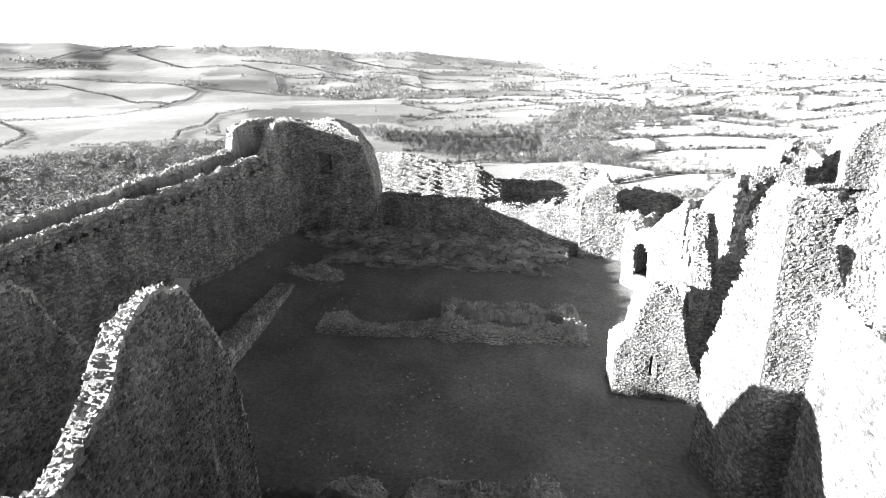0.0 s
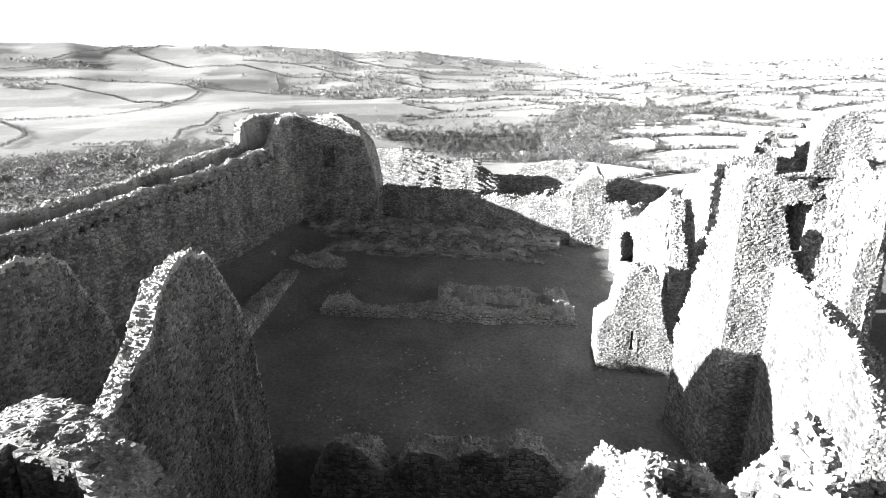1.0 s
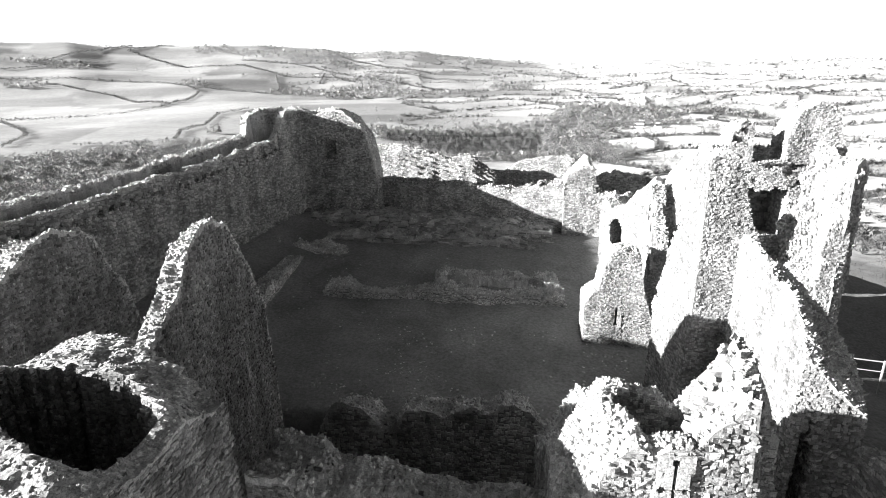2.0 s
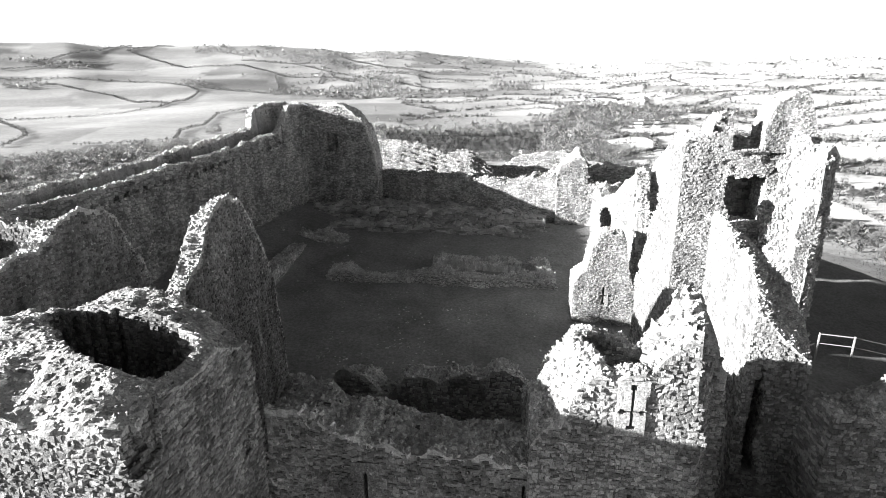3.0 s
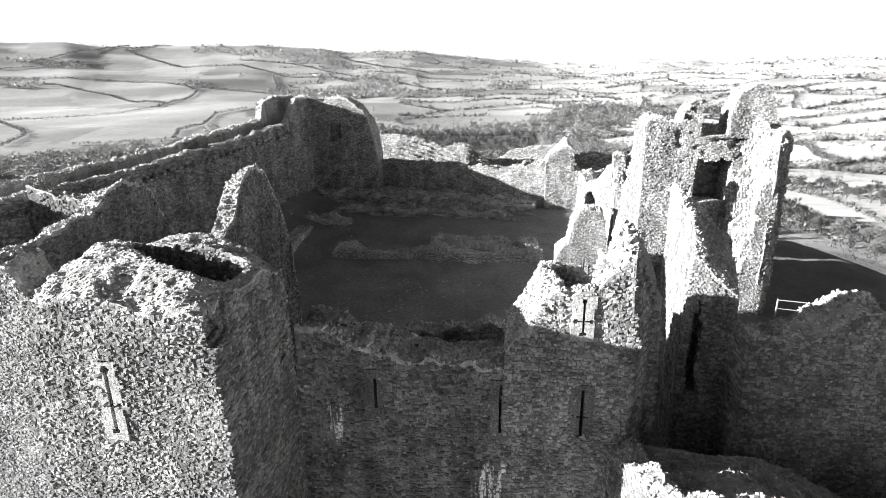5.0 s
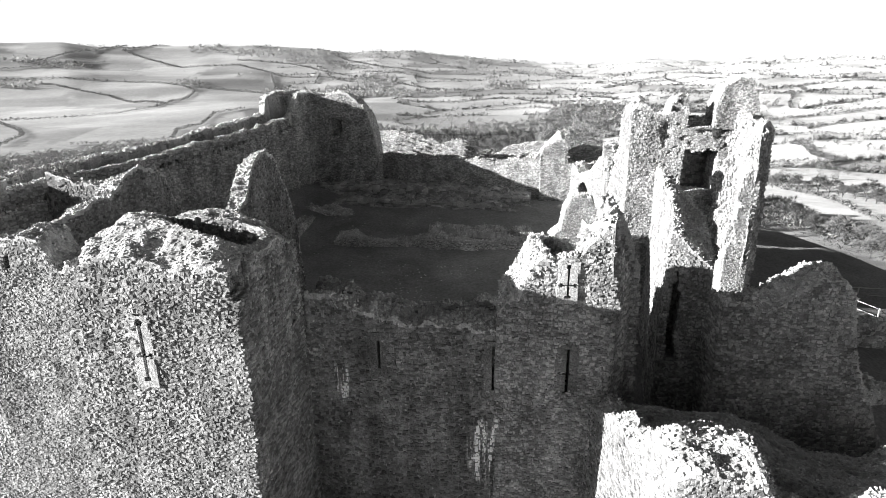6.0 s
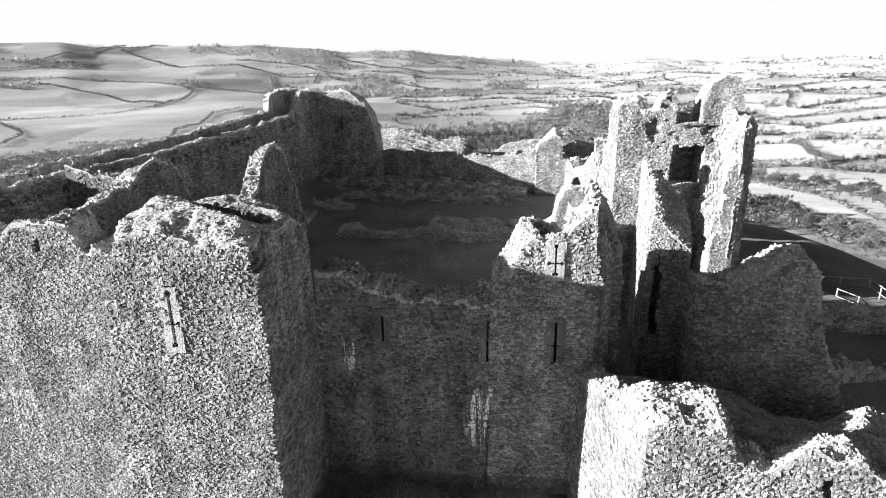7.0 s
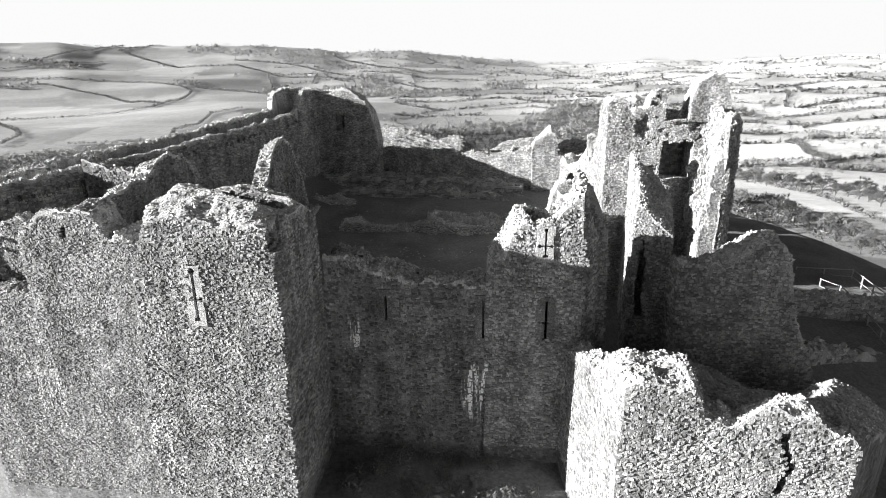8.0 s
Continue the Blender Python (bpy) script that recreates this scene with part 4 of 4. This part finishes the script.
wall("gate_range_wall", (6.9, 35.1), 0, 5.8, 0.8, -3, [0, 0.8, 1.9, 3.6, 4.8, 5.8], [4.6, 5.1, 5.45, 5.1, 4.7, 4.0], "shaded wall behind the doorway", (0.18, 0.2, 0.12), 0.2, 86)
wall("wall_stub", (4.8, 33.7), 0, 2.2, 2.4, -2, [0, 0.8, 1.5, 1.9, 2.2], [5.0, 5.7, 6.4, 5.9, 4.6], "ragged stub of masonry at the end of the west wall", (0.17, 0.2, 0.12), 0.25, 87, category="wall fragment")
wall("buttress_wall", (8.78, 7.37), 80.5, 6.4, 1.4, -6, [0, 0.5, 1.5, 4.4, 6.4], [4.9, 5.4, 5.85, 6.3, 6.05], "sunlit buttressing wall with a sloping broken top", (0.12, 0.11, 0.09), 0.2, 84,
     rise=lambda U, V: -0.95 * (1.4 - V), cut=lambda U, V, Z: (U < 1.1) & (np.abs(V - 1.04) < 0.19 * np.clip((3.7 - Z) / 1.3, 0, 1)) & (Z > 0.3) & (Z < 3.7))
wall("outer_gate_wall", (8.7, 6.25), 0, 6.3, 1.5, -7, [0, 1.0, 1.7, 2.4, 2.9, 3.5, 3.8, 3.95, 4.1, 4.3, 4.8, 5.3, 6.3], [2.8, 2.8, 2.95, 3.55, 3.85, 3.8, 3.4, 2.6, 1.9, 1.0, -0.3, -1.5, -4.0], "dark ragged end wall of the gatehouse", (0.14, 0.2, 0.1), 0.22, 85, near=lambda c: (c[:, 1] < 6.55) & (c[:, 2] > 2.2))
# the inner gate tower: pierced wall, notch, peak and return
wall("gate_tower_wall", (10.8, 24.5), 0, 6.5, 1.6, -4, [0, 0.3, 1.15, 1.35, 1.6, 2.1, 2.2, 3.75, 3.85, 4.2, 4.9, 5.8, 6.3, 6.5], [7.8, 8.2, 8.35, 9.0, 9.2, 9.3, 9.0, 8.9, 9.1, 10.0, 10.4, 10.0, 8.6, 8.2], "tall ruined gate tower wall with a square window gap", (0.125, 0.14, 0.095), 0.18, 91,
     lambda U, V, Z: ((U > 2.1) & (U < 4.2) & (Z > 3.5) & (Z < 6.05 + 0.2 * vnoise(U * 3, V, 0, 2))) | ((U > 2.15) & (U < 3.8) & (Z > np.where(V < 0.9, 7.4, 8.0 + 0.15 * vnoise(U * 3, V, 0, 5))))
     | ((V < 0.05 + 0.4 * fbm(U / 0.8, Z / 0.8, 0, 8)) & ((U < 2.0) | ((Z > 6.1) & (Z < 7.3)))), category="tower wall")
wall("gate_tower_wall", (16.05, 20.8), 90, 4.0, 1.3, -5, [0, 0.4, 2, 4], [7.5, 7.9, 7.9, 8.4], "narrow sunlit return wall of the gate tower", (0.14, 0.12, 0.1), 0.25, 92, category="tower wall",
     cut=lambda U, V, Z: V > 0.55 + 0.12 * np.clip(5 - Z, 0, 5) + 0.55 * fbm(U / 0.9, Z / 1.1, 0, 5), rubble=1.5)
wall("gate_tower_wall", (15.75, 20.75), 42, 1.35, 1.0, -6, [0, 0.5, 1.35], [7.6, 7.9, 7.5], "shaded angle of the gate tower", (0.2, 0.2, 0.14), 0.2, 94, category="tower wall")
wall("gate_tower_wall", (10.8, 26.6), 0, 6.4, 1.2, -4, [0, 6.4], [7.0, 7.4], "rear wall of the gate tower", (0.3, 0.3, 0.2), 0.3, 93, category="tower wall")
# low ruins in the ward
wall("low_ruin", (-9.6, 23.3), 0, 6.9, 0.9, -1.5, [0, 0.3, 1.3, 2.2, 3.5, 5.0, 6.2, 6.9], [-0.2, 0.3, 0.35, 0.05, -0.05, 0.05, 0.25, 0.3], "low stump of a rubble wall in the turf", (0.13, 0.13, 0.08), 0.12, 101, mat=pale_stone, rubble=1.4)
wall("low_ruin", (-3.2, 23.1), 4, 7.4, 3.2, -1.5, [0, 0.5, 1.2, 3, 5.0, 6.3, 6.6, 7.2, 7.4], [0.5, 0.7, 0.6, 0.45, 0.42, 0.4, 0.35, 0.3, 0.1], "low rubble platform with raised edges", (0.13, 0.13, 0.08), 0.18, 102, mat=pale_stone, rubble=1.4,
     rise=lambda U, V: np.where(V < 1.0, -0.3 - 0.1 * U / 7, np.where(V > 2.1 - 0.06 * U, -0.1, np.where((U > 0.7) & (U < 6.3), -0.85, 0.0))))
wall("low_ruin", (-12.2, 19.5), 92, 8.2, 1.1, -1.5, [0, 3, 7.6, 8.2], [0.3, 0.5, 0.7, 0.4], "low rubble wall beside the curtain wall", (0.15, 0.15, 0.1), 0.15, 103, mat=pale_stone, rubble=1.2)
wall("rubble_bank", (-15.0, 28.8), -3, 5.2, 1.8, -1.0, [0, 1.5, 3, 4.4, 5.2], [1.2, 1.1, 0.9, 0.6, 0.2], "long low heap of tumbled stones", (0.15, 0.15, 0.1), 0.2, 104, mat=pale_stone, rubble=1.4)
wall("rock_ledge", (-12.0, 31.0), -1, 15.5, 2.0, -1.0, [0, 2, 4, 6.5, 7, 9, 10, 12.2, 12.6, 14.5, 15.5], [1.3, 1.5, 1.4, 1.2, 1.45, 1.2, 1.35, 1.0, 1.3, 0.9, 0.5], "stepped bedrock ledge under the west wall", (0.6, 0.4, 0.2), 0.18, 105, mat=rock)
wall("rock_ledge", (-14.0, 33.2), -4, 18, 3.0, -1.0, [0, 3, 4, 7, 8, 11, 12, 15, 18], [2.2, 2.5, 2.2, 2.4, 2.1, 2.3, 1.9, 2.0, 1.5], "stepped bedrock ledge under the west wall", (0.6, 0.4, 0.2), 0.25, 106, mat=rock)


# ---- arrow slits ----
def arrow_slit(x, y, z0, z1, wide, mat, label, arm=None, ring=0.075, slot=0.035, sill=0.16, seed=1):
    """A slit in a frame of dressed blocks, set in the wall's outer face at y; z0 and z1 are the slit's ends. arm: the height of the cross arms."""
    thing = tagged(new("arrow_slit"), label, "arrow slit", "arrow slits of the east front")
    thing.location = (x, y, z0 - sill)
    c = 0.03
    half, tall = wide / 2, z1 - z0 + 2 * sill
    nu, nz = int(wide / c), int(tall / c)
    u = (np.arange(nu) + 0.5) * c - half
    w = (np.arange(nz) + 0.5) * c
    U, W = np.meshgrid(u, w, indexing="ij")
    course = np.floor(W / 0.3)
    outline = np.abs(U) < half * (0.80 + 0.2 * hash01(course, course * 0 + seed + 5, np.sign(U))) - 0.03 * hash01(course, course * 0 + seed)
    gap = (np.abs(U) < slot) & (W > sill) & (W < tall - sill)
    gap |= np.hypot(U, W - (tall - sill)) < ring
    if arm is not None:
        h = arm - z0 + sill
        gap |= (np.abs(W - h) < 0.032) & (np.abs(U) < 0.2)
        for side in (-1, 1):
            gap |= np.hypot(U - side * 0.2, W - h) < ring * 0.85
        gap |= (np.abs(U) < slot + 0.05) & (W > sill) & (W < sill + 0.1)
    joint = (np.abs(W / 0.3 - np.round(W / 0.3)) < 0.05) & (W > 0.1)
    blocks = {}
    for side in (-1, 1):
        for k in range(int(course.max()) + 1):
            blocks[side, k] = outline & ~gap & (course == k) & (U * side > 0)
    for mask in blocks.values():
        if not mask.any():
            continue
        full = np.zeros((nu + 2, nz + 2), bool)
        full[1:-1, 1:-1] = mask
        verts, faces = [], []

        def quad(*p):
            faces.append(tuple(range(len(verts), len(verts) + 4)))
            verts.extend(p)
        proud = -0.045 + 0.015 * random.random()
        for i, k in zip(*np.nonzero(mask)):
            a0, a1, b0, b1 = u[i] - c / 2, u[i] + c / 2, w[k] - c / 2, w[k] + c / 2
            quad((a0, proud, b0), (a1, proud, b0), (a1, proud, b1), (a0, proud, b1))
            for di, dk, p, q in ((-1, 0, (a0, b1), (a0, b0)), (1, 0, (a1, b0), (a1, b1)), (0, -1, (a0, b0), (a1, b0)), (0, 1, (a1, b1), (a0, b1))):
                if not full[i + 1 + di, k + 1 + dk]:
                    quad((p[0], proud, p[1]), (p[0], 0.3, p[1]), (q[0], 0.3, q[1]), (q[0], proud, q[1]))
        mesh_object("block", verts, faces, mat, thing)
    return thing


arrow_slit(-6.46, 0.5, 2.64, 4.15, 0.62, dressed_stone, "cross slit framed in pale dressed blocks on the tower", 3.3, 0.1, 0.04)
arrow_slit(3.68, 4.08, 3.72, 4.66, 0.66, dressed_stone, "cross slit framed in pale dressed blocks on the turret", 4.12, 0.07, 0.035, 0.14)
arrow_slit(6.1, 20.04, 0.05, 1.0, 0.62, rubble_stone, "small cross slit in the sunlit porch wall", 0.55, 0.05, 0.06, 0.1)
arrow_slit(-1.77, 4.13, 1.25, 2.12, 0.74, dark_block, "narrow arrow slit in the shaded curtain wall", None, 0.05, 0.04, 0.3)
arrow_slit(1.67, 4.13, 0.70, 2.12, 0.74, dark_block, "tall arrow slit in the shaded curtain wall", None, 0.05, 0.04, 0.2)
arrow_slit(3.80, 4.11, 0.72, 2.12, 0.74, dark_block, "tall arrow slit in the shaded curtain wall", 1.4, 0.05, 0.045, 0.2)


# ---- timber walkway with rails, by the gatehouse ----
def beam(bm, p, q, w, h):
    p, q = Vector(p), Vector(q)
    m = (q - p).to_track_quat("Y", "Z").to_matrix().to_4x4()
    m.translation = (p + q) / 2
    made = bmesh.ops.create_cube(bm, size=1, matrix=m @ Matrix.Diagonal((w, (q - p).length, h, 1)))
    bmesh.ops.bevel(bm, geom=[e for e in bm.edges if e.verts[0] in made["verts"]], offset=min(w, h) * 0.12, segments=1, affect="EDGES")


def railing(points, label, spacing=1.7, height=1.05):
    thing = tagged(new("railing"), label, "railing", "railings of the walkway")
    for p, q in zip(points, points[1:]):
        p, q = Vector(p), Vector(q)
        n = max(1, round((q - p).length / spacing))
        for lift, size in ((0.0, 0.05), (-0.5, 0.04)):
            bm = bmesh.new()
            beam(bm, p + Vector((0, 0, lift)), q + Vector((0, 0, lift)), size, size)
            part("rail", bm, timber, thing)
        for k in range(n + (q == Vector(points[-1]))):
            s = p.lerp(q, k / n)
            bm = bmesh.new()
            foot = min(s.z - height, float(ground_height(np.array(s.x), np.array(s.y))) - 0.1)
            beam(bm, (s.x, s.y, foot), (s.x, s.y, s.z + 0.06), 0.07, 0.07)
            part("post", bm, timber, thing)
    return thing


railing([(16.7, 20.3, -1.15), (18.2, 20.1, -1.2), (20.4, 20.6, -1.8)], "pale sunlit timber railing beside the gate tower")
railing([(23.4, 25.3, -2.9), (27.0, 25.0, -2.9), (26.1, 20.4, -3.0), (24.6, 14.5, -3.2)], "weathered timber railing of the barbican walkway")
railing([(23.6, 22.7, -2.9), (24.2, 21.6, -3.0), (24.0, 20.6, -3.0), (22.2, 13.6, -3.3)], "weathered timber railing of the barbican walkway")


def walkway():
    thing = tagged(new("walkway"), "weathered plank walkway between timber railings", "walkway")
    for k in range(46):
        t = k / 45
        bm = bmesh.new()
        beam(bm, (24.1 - 1.9 * t, 21.4 - 7.6 * t, -4.05 - 0.3 * t), (26.0 - 1.5 * t, 20.9 - 6.6 * t, -4.05 - 0.3 * t), 0.15, 0.05)
        part("plank", bm, timber, thing)
    for a, z in ((0.1, 0), (0.9, 0)):
        bm = bmesh.new()
        beam(bm, (24.1 + 1.9 * a, 21.4 - 0.5 * a, -4.2), (22.2 + 2.3 * a, 13.8 + 0.5 * a, -4.5), 0.12, 0.2)
        part("bearer", bm, timber, thing)
    for t in (0.05, 0.35, 0.65, 0.95):
        for a in (0.1, 0.9):
            x, y = 24.1 - 1.9 * t + (1.9 + 0.4 * t) * a, 21.4 - 7.6 * t + (-0.5 + t) * a
            bm = bmesh.new()
            beam(bm, (x, y, float(ground_height(np.array(x), np.array(y))) - 0.3), (x, y, -4.2 - 0.3 * t), 0.16, 0.16)
            part("support", bm, timber, thing)
    return thing


walkway()
wall("barbican_wall", (17.6, 16.4), 12, 8.0, 1.0, -9, [0, 1, 4, 8], [-2.6, -2.0, -2.3, -2.8], "low barbican wall with a sunlit broken top", (0.28, 0.28, 0.18), 0.3, 111)
wall("barbican_wall", (14.6, 10.5), 20, 8.5, 1.1, -9, [0, 2, 5, 8.5], [-2.6, -2.8, -3.4, -4.2], "dark ragged barbican wall below the gatehouse", (0.28, 0.28, 0.18), 0.4, 112)


# ---- information board by the curtain wall ----
def info_board():
    thing = tagged(new("information_board"), "small white information board on two posts", "sign")
    x, y = -16.3, 22.6
    g = float(ground_height(np.array(x), np.array(y)))
    for dx in (-0.3, 0.3):
        bm = bmesh.new()
        beam(bm, (x + dx, y, g - 0.1), (x + dx, y + 0.05, 2.2), 0.07, 0.07)
        part("post", bm, timber, thing)
    bm = bmesh.new()
    box(bm, -0.42, 0.42, -0.02, 0.02, -0.45, 0.45, pose(x, y - 0.06, 2.25, -52, 4, 8))
    part("panel", bm, board, thing, "plain white panel")
    return thing


info_board()


# ---- bare trees on the right flank ----
def bare_tree(seed, height):
    rng = random.Random(seed)
    verts, faces, tips = [], [], []

    def limb(p, d, length, r, depth):
        q = p + d * length
        side = d.orthogonal().normalized()
        other = d.cross(side)
        n0 = len(verts)
        for c, rad in ((p, r), (q, r * 0.62)):
            for k in range(5):
                a = k * math.tau / 5
                verts.append(tuple(c + (side * math.cos(a) + other * math.sin(a)) * rad))
        for k in range(5):
            faces.append((n0 + k, n0 + (k + 1) % 5, n0 + 5 + (k + 1) % 5, n0 + 5 + k))
        if depth == 0:
            tips.append((q, d))
            return
        for _ in range(5 if depth > 3 else 3):
            away = Vector((rng.gauss(0, 1), rng.gauss(0, 1), rng.gauss(0.25, 0.7))).normalized()
            limb(p.lerp(q, rng.uniform(0.75, 1.0)), (d * 0.9 + away * 0.75).normalized(), length * rng.uniform(0.7, 0.95), r * 0.58, depth - 1)

    limb(Vector((0, 0, -0.4)), Vector((0.04, 0, 1)), height * 0.23, height * 0.03, 4)
    base = tagged(new("bare_tree"), "leafless winter tree on the slope below the castle", "tree", "bare trees on the slope")
    mesh_object("trunk", verts, faces, bark, base)
    tv, tf = [], []
    for q, d in tips:
        for _ in range(20):
            e = (d + Vector((rng.gauss(0, 0.7), rng.gauss(0, 0.7), rng.gauss(0.2, 0.6)))).normalized() * height * rng.uniform(0.06, 0.15)
            w = e.orthogonal().normalized() * height * 0.006
            n0 = len(tv)
            tv += [tuple(q - w), tuple(q + w), tuple(q + e)]
            tf.append((n0, n0 + 1, n0 + 2))
    mesh_object("crown", tv, tf, twigs, base, "fine bare twigs")
    return base


rng = np.random.default_rng(21)
kinds = [bare_tree(s, 8.5) for s in (1, 2, 3)]
spots = []      # three loose rows along the foot of the slope: bearing and distance at both ends, number, size
for a0, r0, a1, r1, count, size in ((22, 325, 30, 305, 12, 1.9), (30, 300, 37, 250, 6, 1.6), (22, 505, 37, 400, 17, 1.9), (36, 235, 45, 175, 12, 1.35)):
    for k in range(count):
        t = (k + rng.uniform(0.1, 0.9)) / count
        spots.append((radians(a0 + (a1 - a0) * t), r0 + (r1 - r0) * t + rng.normal(0, 7), size * rng.uniform(0.7, 1.15)))
for n, (a, r, size) in enumerate(spots):
    x, y = r * math.sin(a), 2 + r * math.cos(a)
    m = pose(x, y, float(ground_height(np.array(x), np.array(y))), 0, 0, rng.uniform(0, 360)) @ Matrix.Scale(size, 4)
    if n < 3:
        kinds[n].matrix_basis = m
    else:
        t = copy_thing(kinds[n % 3], m)
        t.matrix_basis = m

# scrub on the slopes and at the foot of the walls
n = 240
a, r = np.radians(rng.uniform(22, 56, n)), 45 + 150 * rng.uniform(0, 1, n) ** 1.5
s = rng.uniform(0.6, 1.5, n)
tufts("scrub", r * np.sin(a), r * np.cos(a), s * 1.4, s * 2.2, 260, "leafless scrub on the steep slope", "scrub", 31, 0.0, 0.1, mat=twigs)
n = 46
s = rng.uniform(0.25, 0.6, n)
tufts("scrub", rng.uniform(-3.6, 3.4, n), rng.uniform(1.2, 4.0, n), s, s * 1.2, 160, "dark scrub at the foot of the wall", "scrub", 32, 0.0)


# ---- far farmsteads ----
def farmhouse(x, y, length, deep, eaves, turn):
    """A small gabled house."""
    z = float(ground_height(np.array(x), np.array(y)))
    thing = tagged(new("farmhouse"), "small pale gabled farmhouse among the fields", "house", "far farmsteads")
    thing.matrix_basis = pose(x, y, z, 0, 0, turn)
    bm = bmesh.new()
    box(bm, -length / 2, length / 2, -deep / 2, deep / 2, -1.0, eaves)
    part("wall", bm, board, thing, "white rendered wall")
    ridge = eaves + deep * 0.42
    half, side = length / 2 + 0.3, deep / 2 + 0.35
    v = [(-half, -side, eaves - 0.1), (half, -side, eaves - 0.1), (half, 0, ridge), (-half, 0, ridge), (-half, side, eaves - 0.1), (half, side, eaves - 0.1)]
    mesh_object("roof", v, [(0, 1, 2, 3), (3, 2, 5, 4), (0, 3, 4), (1, 5, 2), (0, 4, 5, 1)], bark, thing, "dark slate roof")
    bm = bmesh.new()
    box(bm, length * 0.3, length * 0.3 + 1.2, -0.6, 0.6, eaves, ridge + 1.2)
    part("chimney", bm, dark_block, thing)
    return thing


rng = np.random.default_rng(77)
for bearing, reach, count in ((14.5, 1120, 6), (3.0, 760, 3), (39.5, 560, 5), (8.0, 1650, 4), (-20.0, 2500, 4)):
    for _ in range(count):
        a, far = radians(bearing + rng.uniform(-1.3, 1.3)), reach * rng.uniform(0.95, 1.05)
        farmhouse(far * math.sin(a), 15 + far * math.cos(a), rng.uniform(9, 16), rng.uniform(6, 8), rng.uniform(3.5, 5.5), rng.uniform(-40, 40))


# ---- loose stones in the turf ----
def loose_stones(count, x0, x1, y0, y1, size, seed):
    rng = np.random.default_rng(seed)
    x, y = rng.uniform(x0, x1, count), rng.uniform(y0, y1, count)
    keep = fbm(x / 1.7, y / 1.7, 0, seed) > -0.1 + 1.2 * rng.uniform(0, 1, count) * (y - y0) / (y1 - y0)
    x, y = x[keep], y[keep]
    m = len(x)
    c = np.stack([x, y, ground_height(x, y) - 0.01], 1)
    turn = rng.uniform(0, math.tau, m)
    nn = np.stack([rng.normal(0, 0.15, m), rng.normal(0, 0.15, m), np.ones(m)], 1)
    nn /= np.linalg.norm(nn, axis=1)[:, None]
    uu = np.stack([np.cos(turn), np.sin(turn), np.zeros(m)], 1)
    vv = np.cross(nn, uu)
    dims = np.stack([rng.uniform(0.5, 1.4, m), rng.uniform(0.5, 1.2, m), rng.uniform(0.2, 0.6, m)], 1) * size
    thing = tagged(new("loose_stones"), "scattered small stones in the shaded turf", "stones", kind="stuff")
    lay_stones("stones", c, uu, vv, nn, dims, thing, pale_stone)


loose_stones(800, -7.5, 6.5, 13.1, 20.5, 0.10, 5)
loose_stones(400, -12, 5, 20, 30, 0.09, 6)
